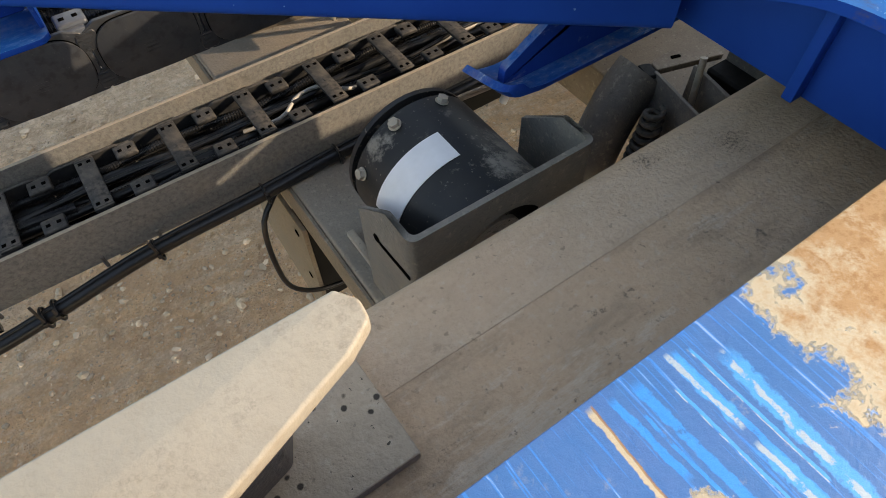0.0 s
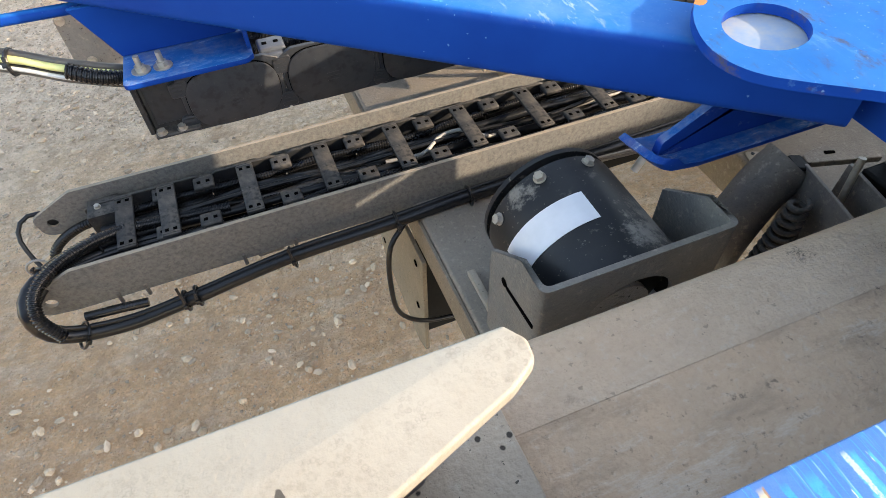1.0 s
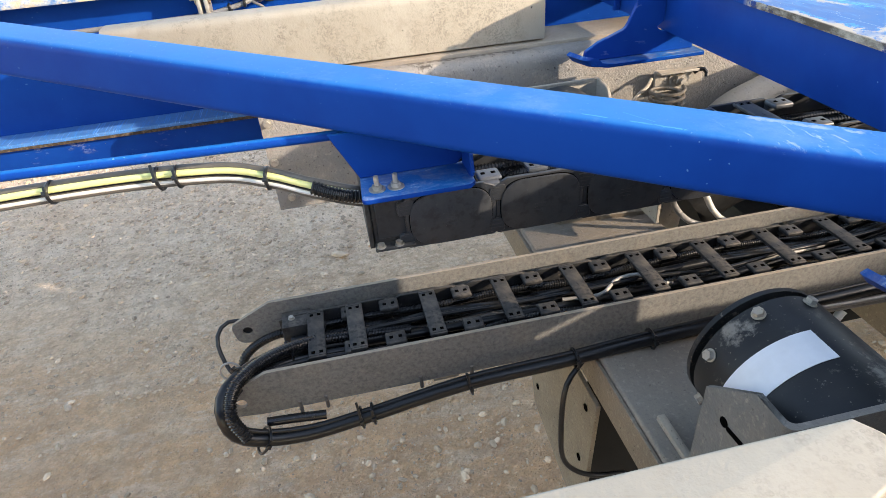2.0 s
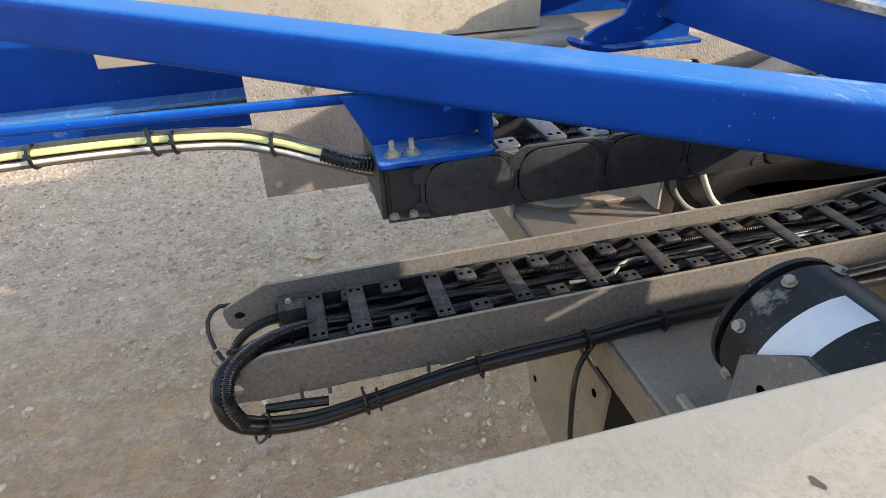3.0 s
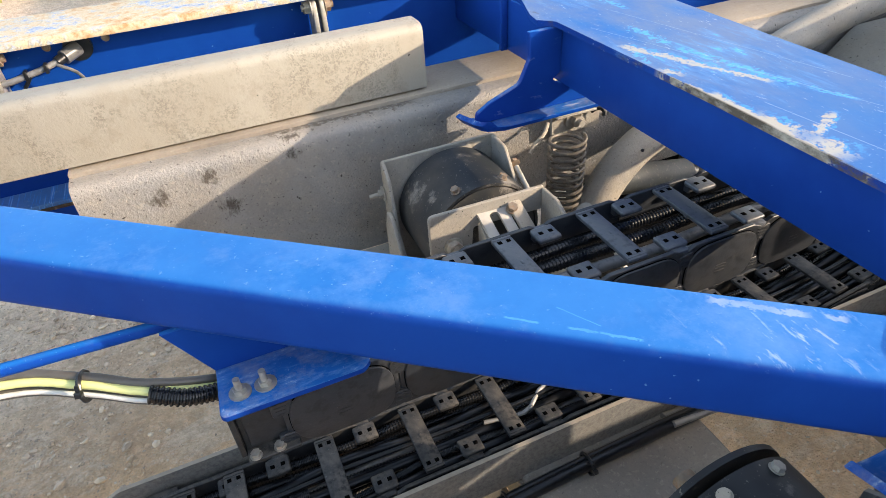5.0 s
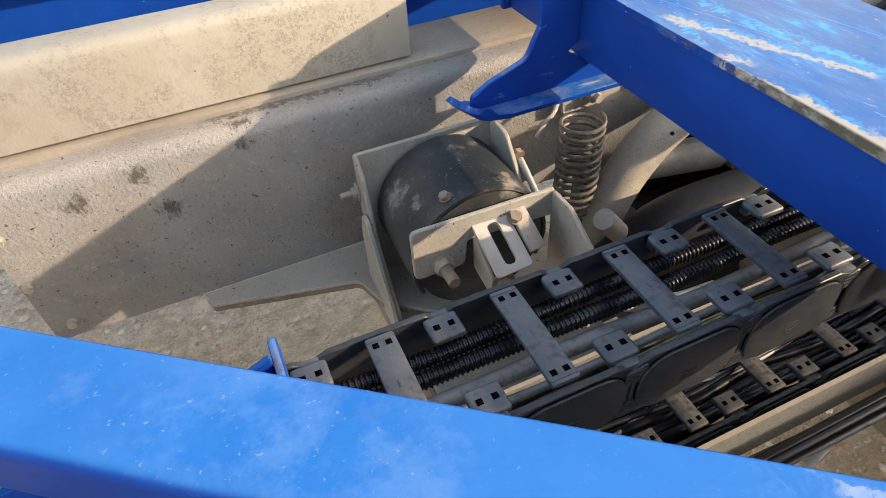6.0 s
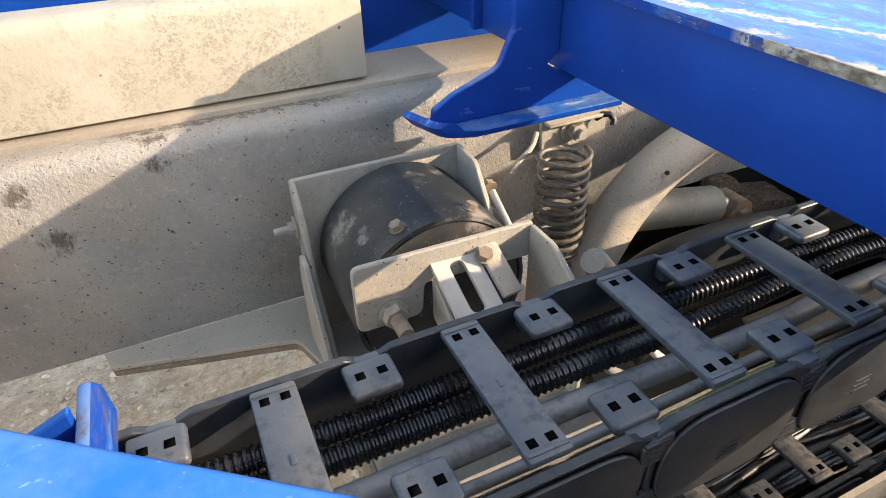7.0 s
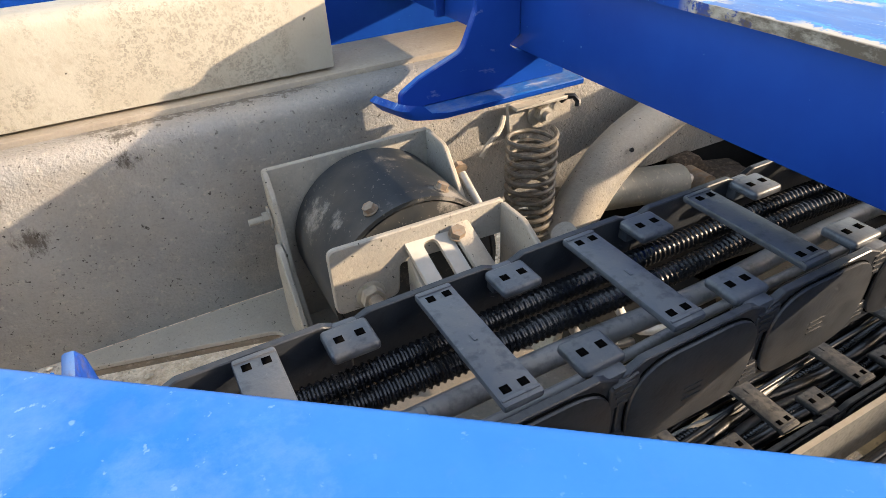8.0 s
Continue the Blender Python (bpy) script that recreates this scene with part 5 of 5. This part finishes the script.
part("chain_end_block", block(-0.262, -0.215, 0.884, 0.926, 0.826, 0.862, 0.002), PLASTIC_DUSTY, lower)
part("end_block_screw", bolt((-0.246, 0.905, 0.862), (0, 0, 1), 0.005, 0.0), ZINC, lower)
end = thing("chain_end_bracket", (-0.1, 0.84, 1.047), "black chain end bracket with two bolts", "bracket")
part("end_plate", block(-0.104, -0.098, 0.776, 0.905, 1.052, 1.1245, 0.001, 1), PLASTIC_DUSTY, end)
part("end_foot", block(-0.098, -0.045, 0.764, 0.800, 1.052, 1.056, 0.001, 1), PLASTIC_DUSTY, end)
part("end_side", block(-0.098, -0.047, 0.779, 0.785, 1.0565, 1.1245, 0.002, 1), PLASTIC_DUSTY, end)
part("end_rib", block(-0.092, -0.053, 0.7765, 0.779, 1.064, 1.118, 0.001, 1), PLASTIC, end)
for x in (-0.09, -0.066):
    part("foot_bolt", bolt((x, 0.770, 1.056), (0, 0, 1), 0.006, 0.0), ZINC, end)


# ---- cables ----
def cable(name, pts, r, material, label, ribs=0.0, category="cable"):
    return single(name, tube(pts, r, 10, 0.015, ribs), material, label, category)


rng = random.Random(12)


def wavy(x0, x1, y, z, wob=0.003, count=9, drift=0.0):
    return [(x0 + (x1 - x0) * i / (count - 1), y + drift * i / (count - 1) + rng.uniform(-wob, wob), z + rng.uniform(-wob, wob)) for i in range(count)]


UP = [(0.884, 1.096, 0.0090, HOSE, 0.0052), (0.865, 1.090, 0.0095, HOSE, 0.0052), (0.841, 1.084, 0.0085, CABLE_PALE, 0), (0.829, 1.062, 0.0030, RUBBER, 0), (0.823, 1.076, 0.0042, CABLE_PALE, 0),
      (0.816, 1.062, 0.0032, YELLOW, 0), (0.811, 1.064, 0.0032, WHITE_WIRE, 0), (0.799, 1.078, 0.0082, CABLE_GREY, 0), (0.806, 1.056, 0.0035, RUBBER, 0)]
for y, z, r, m, ribs in UP:
    cable("corrugated_hose" if ribs else "cable", wavy(-0.09, 1.0, y - 0.002, z - 0.007), r, m, "black corrugated cable hose inside the cable chain" if ribs else "smooth cable lying inside the cable chain", ribs)
LOW = [(0.905, 0.838, 0.0075, HOSE, 0.0045), (0.892, 0.828, 0.008, HOSE, 0.0045), (0.875, 0.835, 0.007, RUBBER, 0), (0.860, 0.822, 0.008, HOSE, 0.0048), (0.846, 0.832, 0.0075, RUBBER, 0),
       (0.830, 0.826, 0.007, HOSE, 0.0045), (0.815, 0.832, 0.007, RUBBER, 0), (0.802, 0.822, 0.0065, RUBBER, 0), (0.868, 0.812, 0.006, CABLE_GREY, 0), (0.854, 0.846, 0.0035, RUBBER, 0), (0.884, 0.812, 0.008, RUBBER, 0), (0.852, 0.808, 0.008, HOSE, 0.0048), (0.822, 0.812, 0.008, RUBBER, 0), (0.806, 0.808, 0.007, HOSE, 0.0045), (0.898, 0.812, 0.007, RUBBER, 0), (0.838, 0.812, 0.006, CABLE_GREY, 0)]
for y, z, r, m, ribs in LOW:
    pts = wavy(-0.25, 0.74, y, z, 0.006) + [(0.9, y, z + 0.025), (1.05, y, z + 0.075)]
    cable("corrugated_hose" if ribs else "cable", pts, r, m, "black corrugated cable hose lying in the tray" if ribs else "black cable lying in the tray", ribs)
cable("cable", [(0.20, 0.85, 0.840), (0.26, 0.835, 0.848), (0.30, 0.86, 0.852), (0.34, 0.858, 0.856), (0.37, 0.84, 0.848), (0.41, 0.85, 0.830), (0.52, 0.868, 0.826), (0.60, 0.85, 0.845), (0.7, 0.86, 0.84)], 0.0033, WHITE_WIRE, "thin white cable winding through the tray")

loop = [(-0.10, 0.85, 0.835), (-0.22, 0.846, 0.842), (-0.29, 0.815, 0.862), (-0.335, 0.765, 0.868), (-0.345, 0.735, 0.845), (-0.325, 0.728, 0.802), (-0.25, 0.735, 0.776), (-0.16, 0.738, 0.782), (0, 0.738, 0.808), (0.16, 0.738, 0.814), (0.30, 0.738, 0.823), (0.6, 0.735, 0.835), (1.1, 0.735, 0.85)]


def offset(pts, dx, dy, dz):
    return [(x + dx, y + dy, z + dz) for x, y, z in pts]


cable("sleeved_cable", loop, 0.0105, RUBBER, "thick black sleeved cable looping out of the tray")
cable("corrugated_hose", [(-0.06, 0.852, 0.838), (-0.15, 0.850, 0.848), (-0.225, 0.838, 0.862), (-0.285, 0.800, 0.876), (-0.322, 0.757, 0.876), (-0.332, 0.728, 0.850), (-0.318, 0.718, 0.812)], 0.0098, HOSE, "black corrugated hose looping out of the tray", 0.0046)
cable("cable", [(-0.15, 0.83, 0.84), (-0.25, 0.82, 0.848), (-0.31, 0.78, 0.86)] + offset(loop[4:], 0.006, 0.010, -0.004), 0.0055, RUBBER, "thin black cable looping out of the tray")
cable("cable", [(-0.15, 0.815, 0.845), (-0.25, 0.805, 0.855), (-0.315, 0.77, 0.868)] + offset(loop[4:], 0.008, 0.004, 0.010), 0.004, RUBBER, "thin black cable looping out of the tray")

cable("cable", [(-0.20, 0.90, 0.835), (-0.28, 0.91, 0.83), (-0.335, 0.905, 0.80), (-0.34, 0.88, 0.76), (-0.32, 0.84, 0.76)], 0.008, HOSE, "black hose end hanging beside the tray", 0.0046)
cable("cable", [(-0.31, 0.946, 0.838), (-0.335, 0.946, 0.846), (-0.352, 0.943, 0.850), (-0.366, 0.933, 0.846), (-0.374, 0.918, 0.828), (-0.362, 0.89, 0.795), (-0.335, 0.86, 0.775)], 0.0035, RUBBER, "thin black wire loop beside the tray")
cable("conduit_piece", [(-0.294, 0.752, 0.800), (-0.25, 0.752, 0.796), (-0.209, 0.752, 0.791)], 0.007, HOSE, "short black conduit piece under the tray")
cable("hanging_cable", [(0.19, 0.738, 0.805), (0.155, 0.715, 0.78), (0.145, 0.70, 0.70), (0.155, 0.70, 0.62), (0.20, 0.70, 0.57), (0.27, 0.70, 0.55)], 0.0045, RUBBER, "thin black cable hanging in a bow under the tray")


def cable_tie(at, way, r, tail, strap=0.0022):
    """A strap round a bundle, with its head and a stray end."""
    ringpts = [(0.0, r * math.cos(a), r * math.sin(a)) for a in np.linspace(0, 2 * math.pi, 17)]
    bm = join(tube(ringpts, strap, 6, straight=True), block(-0.003, 0.003, r - 0.001, r + 0.006, -0.003, 0.003, 0.0005), block(-0.0018, 0.0018, r + 0.001, r + 0.003, -tail, -0.002, 0))
    m = Vector(way).to_track_quat("X", "Z").to_matrix().to_4x4()
    return single("cable_tie", moved(bm, Matrix.Translation(at) @ m @ Matrix.Rotation(radians(160), 4, "X")), RUBBER, "black plastic cable tie round the cable bundle", "cable tie", "", "cable ties")


for at, way, r, tail in (((-0.158, 0.739, 0.783), (1, 0, 0.1), 0.0155, 0.034), ((-0.140, 0.739, 0.786), (1, 0, 0.1), 0.0155, 0.014), ((0.009, 0.736, 0.809), (1, 0, 0.15), 0.016, 0.025),
                         ((0.177, 0.737, 0.816), (1, 0, 0.05), 0.016, 0.012), ((0.302, 0.737, 0.824), (1, 0, 0.05), 0.016, 0.012), ((-0.30, 0.728, 0.79), (0.6, 0.1, -0.5), 0.019, 0.01),
                         ((-0.315, 0.785, 0.868), (-0.5, -0.7, 0.1), 0.015, 0.008), ((-0.25, 0.832, 0.853), (-0.9, -0.3, 0.1), 0.015, 0.008)):
    cable_tie(at, way, r, tail)

# feed cables from the left into the upper run
feed = [(0.02, 0.86, 1.09), (-0.08, 0.835, 1.098), (-0.161, 0.830, 1.128), (-0.22, 0.855, 1.142), (-0.30, 0.885, 1.148), (-0.5, 0.90, 1.148), (-0.9, 0.91, 1.13), (-1.4, 0.92, 1.10)]
cable("feed_cable", feed, 0.0044, YELLOW, "yellow and green earth cable strapped with the feed bundle")
# thin white tube standing in for the highlight along the grey cable
cable("feed_cable", offset(feed, 0, -0.004, -0.0100), 0.0026, BRIGHT, "thin white highlight line along the strapped bundle")
cable("feed_cable", offset(feed, 0, 0.001, -0.0130), 0.0056, CABLE_TAN, "dark grey feed cable in the strapped bundle")
cable("feed_cable", offset(feed, 0, 0.005, -0.006), 0.0042, RUBBER, "black feed cable in the strapped bundle")
cable("feed_cable", offset(feed, 0, 0.007, 0.0045), 0.0046, CABLE_TAN, "dark grey feed cable in the strapped bundle")
cable("feed_cable", offset(feed[:6], 0, 0.013, -0.003), 0.0045, RUBBER, "black feed cable in the strapped bundle")
cable("corrugated_hose", [(-0.03, 0.85, 1.095), (-0.08, 0.829, 1.10), (-0.13, 0.818, 1.116), (-0.166, 0.826, 1.13)], 0.0095, HOSE, "black corrugated hose end over the earth cable", 0.005)
for i in (3, 5):
    cable_tie(Vector(feed[i]) + Vector((0, 0.003, -0.005)), (1, -0.2, 0), 0.0140, 0.009, 0.0026)
cable_tie((-0.338, 0.893, 1.143), (1, -0.1, 0.05), 0.0140, 0.010, 0.0026)
cable_tie((-0.362, 0.893, 1.144), (1, -0.1, 0.15), 0.0145, 0.020, 0.0026)

# ---- behind the crossing: springs, pipes, damper ----
single("coil_spring", coil((0.580, 1.24), 0.0345, 0.0035, 0.80, 1.026, 15), SPRING_STEEL, "dusty coil spring standing upright beside the beam", "spring", "", "springs")
single("coil_spring", tube([(0.634 + 0.02 * k / 168 + (0.026 - 0.015 * k / 168) * math.cos(0.524 * k), 0.440 + 0.01 * k / 168 + (0.026 - 0.015 * k / 168) * math.sin(0.524 * k), 0.76 + 0.175 * k / 168) for k in range(169)], 0.0042, 8, straight=True), SPRING_SHADED, "dusty coil spring beside the near beam, darkened for shade", "spring", "", "springs")
hook = thing("spring_hanger", (0.63, 1.345, 1.0), "grey spring hanger plate with a bolt and hook", "bracket")
part("hanger_plate", prism(fillet([(0.596, 1.034), (0.712, 1.028), (0.718, 0.984), (0.600, 0.982)], 0.006), "y", 1.326, 1.333, 0.001, 1), GREY_PALE, hook)
part("hanger_tab", block(0.600, 0.71, 1.308, 1.3258, 1.028, 1.033, 0.001, 1), GREY_PALE, hook)
part("hanger_bolt", bolt((0.655, 1.325, 1.010), (0, -1, 0), 0.017, 0.010), GREY_PALE, hook)
part("hanger_hook", tube([(0.585, 1.32, 1.02), (0.565, 1.30, 1.01), (0.54, 1.29, 1.0), (0.52, 1.28, 0.985)], 0.004, 8), GREY_PALE, hook)
part("hanger_hook", tube([(0.690, 1.32, 1.022), (0.697, 1.31, 1.032), (0.710, 1.305, 1.027), (0.708, 1.30, 1.015)], 0.005, 8), RUBBER, hook)

single("bent_pipe", tube([(0.58, 1.20, 0.62), (0.60, 1.20, 0.80), (0.655, 1.215, 0.895), (0.728, 1.230, 0.955), (0.83, 1.255, 0.980), (1.0, 1.288, 1.018), (1.2, 1.29, 1.085), (1.40, 1.29, 1.13), (1.55, 1.29, 1.13), (1.72, 1.29, 1.07), (1.88, 1.29, 0.97), (2.05, 1.29, 0.85)], 0.037, 20, 0.03), GREY_PALE, "thick dusty grey bent pipe curving beside the beam", "pipe")
single("pipe_screw", bolt((0.728, 1.197, 0.978), (-0.2, -0.9, 0.4), 0.0042, 0.0, False), RUBBER, "small dark screw in the bent pipe", "screw")
damper = thing("damper", (0.9, 1.285, 0.81), "grey damper tube with a rusty eye and mount", "damper")
part("damper_tube", cyl((0.72, 1.285, 0.862), (0.946, 1.285, 0.819), 0.034, 28, 0.010), DAMPER, damper)
part("damper_rod", cyl((0.946, 1.285, 0.819), (0.985, 1.285, 0.811), 0.012, 14), ZINC, damper, "bright damper rod")
part("damper_eye", cyl((0.998, 1.258, 0.800), (0.998, 1.31, 0.800), 0.027, 22, 0.004), RUSTY, damper, "rusty damper eye")
part("damper_bolt", bolt((1.0, 1.2575, 0.795), (-0.2, -1, 0.2), 0.019, 0.0), RUSTY, damper, "rusty hex bolt head")
part("damper_mount", prism(fillet([(0.985, 0.755), (0.975, 0.835), (1.03, 0.838), (1.06, 0.805), (1.16, 0.785), (1.18, 0.755)], 0.012), "y", 1.3105, 1.345, 0.004, 2), RUST_LUMP, damper, "rusty scaled mount")
part("damper_mount", prism(fillet([(1.032, 0.755), (1.03, 0.80), (1.07, 0.806), (1.15, 0.788), (1.17, 0.755)], 0.012), "y", 1.262, 1.3095, 0.006, 2), RUST_LUMP, damper, "rusty scaled mount")
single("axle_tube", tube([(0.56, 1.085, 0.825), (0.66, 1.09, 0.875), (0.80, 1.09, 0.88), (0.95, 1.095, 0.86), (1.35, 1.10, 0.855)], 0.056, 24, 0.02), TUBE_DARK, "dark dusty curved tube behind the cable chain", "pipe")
# invented black blocks, so the space under the beam reads as shade
single("axle_housing", join(block(0.80, 3.0, 1.3655, 1.56, 0.25, 0.845, 0.02), block(0.80, 3.0, 1.10, 1.365, 0.35, 0.70, 0.02)), DEEP_BLACK, "black filler block standing for deep shade under the frame", "housing")
single("bent_pipe", tube([(0.59, 0.51, 0.60), (0.61, 0.51, 0.76), (0.635, 0.515, 0.84), (0.668, 0.52, 0.90), (0.70, 0.52, 0.935)], 0.038, 20, 0.03), GREY_DARK, "thick grey bent pipe beside the near beam, darkened for shade", "pipe")
strut = thing("spring_hanger", (0.66, 0.41, 0.9), "grey spring hanger box with an upright bolt, darkened for shade", "bracket")
skew = Matrix(((1, 0.30, 0, -0.30 * 0.44), (0, 1, 0, 0), (0, -0.09, 1, 0.09 * 0.44), (0, 0, 0, 1)))
part("hanger_plate", moved(block(0.676, 0.682, 0.340, 0.496, 0.78, 0.956, 0.001, 1), skew), GREY_DARK, strut)
part("hanger_plate", moved(block(0.732, 0.739, 0.340, 0.470, 0.80, 0.958, 0.001, 1), skew), GREY_DARK, strut)
# near-black shelf, painting the dark inside of the hanger box
part("hanger_shelf", moved(block(0.6825, 0.7315, 0.345, 0.47, 0.86, 0.866, 0.001, 1), skew), DEEP_BLACK, strut)
part("hanger_rim", prism(fillet([(0.700, 0.4965), (0.802, 0.466), (0.808, 0.484), (0.776, 0.496), (0.752, 0.516), (0.728, 0.516), (0.704, 0.512)], [0.003, 0.003, 0.006, 0.01, 0.010, 0.010, 0.006]), "z", 0.940, 0.950, 0.001, 1), MUD_SHADED, strut)
part("rim_slot", prism(fillet([(0.733, 0.501), (0.748, 0.497), (0.750, 0.502), (0.736, 0.507)], 0.002), "z", 0.9502, 0.9508), VOID, strut)
part("hanger_flange", moved(prism(fillet([(0.676, 0.492), (0.694, 0.484), (0.702, 0.512), (0.684, 0.520)], 0.005), "z", 0.943, 0.950, 0.002, 1), pose(0.002, 0.002, 0)), TUBE_DARK, strut)
part("hanger_bolt", cyl((0.712, 0.432, 0.8665), (0.728, 0.452, 0.985), 0.005, 10), ZINC, strut)
# invented black block for the dark void beside the hanger box
single("axle_housing", block(0.765, 3.0, 0.335, 0.463, 0.7005, 0.945, 0.004, 1), DEEP_BLACK, "black filler block standing for deep shade under the frame", "housing")
single("pale_housing", prism(fillet([(1.35, 0.70), (1.35, 0.98), (1.45, 1.06), (1.65, 1.06), (1.78, 0.98), (1.78, 0.70)], [0, 0.04, 0.05, 0.05, 0.04, 0]), "y", 1.10, 1.34, 0.012, 3), GREY_PALE, "pale dusty housing beyond the cross member", "housing")

# unseen plates added to keep light out below the cross member
part("light_block_plate", block(0.775, 0.781, 0.0625, 0.43, 1.1105, 1.2485, 0.001, 1), GREY_DARK, frame_grey)
part("light_block_plate", block(0.80, 0.806, 0.331, 0.46, 0.83, 1.11, 0.001, 1), GREY_DARK, frame_grey)

# fittings on the far rail
def shackle(x, z):
    root = thing("shackle", (x, 1.6, 1.1105), "grey shackle with a rusty bolt on the rail", "shackle", "shackles")
    for k in (-0.010, 0.006):
        part("shackle_plate", prism(fillet([(1.575, 1.1252), (1.575, z + 0.019), (1.625, z + 0.019), (1.625, 1.1252)], [0, 0.022, 0.022, 0]), "x", x + k, x + k + 0.009, 0.002, 2), ZINC, root)
    part("shackle_bolt", bolt((x + 0.0155, 1.595, z), (1, 0, 0), 0.015, 0.006), RUSTY, root, "rusty hex bolt head")
    part("shackle_nut", bolt((x - 0.0105, 1.595, z), (-1, 0, 0), 0.015, 0.004), ZINC, root)
    part("shackle_base", block(x - 0.025, x + 0.03, 1.57, 1.639, 1.1105, 1.125, 0.002), GREY, root)


shackle(0.214, 1.247)
shackle(-0.362, 1.252)
plug = thing("cable_plug", (-0.218, 1.62, 1.22), "black cable plug with grey cable on the blue rail", "plug")
part("grommet", cyl((-0.218, 1.6385, 1.240), (-0.218, 1.626, 1.240), 0.024, 24, 0.003), RUBBER, plug, "black rubber ring")
part("plug_body", cyl((-0.218, 1.626, 1.240), (-0.243, 1.605, 1.233), 0.0125, 16, 0.002), CABLE_GREY, plug)
part("plug_collar", cyl((-0.243, 1.605, 1.233), (-0.255, 1.597, 1.229), 0.009, 14, 0.002), RUBBER, plug)
part("plug_lead", tube([(-0.25, 1.60, 1.231), (-0.28, 1.588, 1.224), (-0.31, 1.585, 1.218), (-0.345, 1.585, 1.212), (-0.40, 1.59, 1.208), (-0.8, 1.60, 1.20), (-1.2, 1.6, 1.19)], 0.0055, 10), CABLE_GREY, plug)
part("plug_lead", tube([(-0.258, 1.595, 1.228), (-0.248, 1.590, 1.222), (-0.232, 1.588, 1.212), (-0.224, 1.592, 1.198), (-0.222, 1.60, 1.18)], 0.0032, 8), CABLE_GREY, plug)
part("plug_lead", tube([(-0.300, 1.584, 1.218), (-0.308, 1.582, 1.208), (-0.318, 1.585, 1.195), (-0.312, 1.592, 1.18)], 0.0032, 8), RUBBER, plug)
for x, z in ((-0.272, 1.225), (-0.306, 1.219)):
    part("lead_tie", block(x - 0.003, x + 0.003, 1.578, 1.594, z - 0.007, z + 0.009, 0.001, 1), RUBBER, plug, "black cable tie with a stub end")
for x in (-0.268, -0.170):
    part("rail_bolt", bolt((x, 1.6385, 1.246), (0, -1, 0), 0.007, 0.0), RUSTY, plug)
for x, z in ((-0.26, 1.03), (-0.264, 0.943), (-0.245, 0.855)):
    part("beam_bolt", bolt((x, 1.3495, z), (0, -1, 0), 0.0085, 0.0), ZINC, frame_grey)
for dy, dz, rad, mat in ((0.0, 0.0, 0.0075, CABLE_GREY), (0.013, 0.004, 0.006, CABLE_TAN), (-0.008, 0.012, 0.005, CABLE_GREY)):
    cable("cable", [(0.44, 0.738 + dy, 0.826 + dz), (0.55, 0.736 + dy, 0.818 + dz), (0.64, 0.735 + dy, 0.812 + dz), (0.80, 0.735 + dy, 0.806 + dz), (1.1, 0.735 + dy, 0.785 + dz)], rad, mat, "pale grey cable running on from the black bundle")
cable("cable", [(0.535, 1.012, 0.935), (0.545, 1.012, 0.907), (0.581, 1.012, 0.846), (0.627, 1.012, 0.814), (0.71, 1.015, 0.80)], 0.006, BRIGHT, "white cable bowing behind the tray")
single("cable_tie", tube([(-0.352 + 0.016 * math.cos(a), 0.862, 0.813 + 0.018 * math.sin(a)) for a in np.linspace(0, 2 * math.pi, 25)], 0.0018, 8, straight=True), WHITE_WIRE, "white plastic cable tie round the hanging hose", "cable tie", "", "cable ties")
cable("cable", [(0.478, 1.012, 0.91), (0.493, 1.012, 0.873), (0.532, 1.012, 0.834), (0.59, 1.012, 0.812)], 0.006, CABLE_PALE, "pale grey cable bowing behind the tray")
cable("hose_end", [(0.648, 0.735, 0.80), (0.636, 0.733, 0.784), (0.624, 0.731, 0.764)], 0.0075, BRIGHT, "short white hose end hanging from the cable bundle")
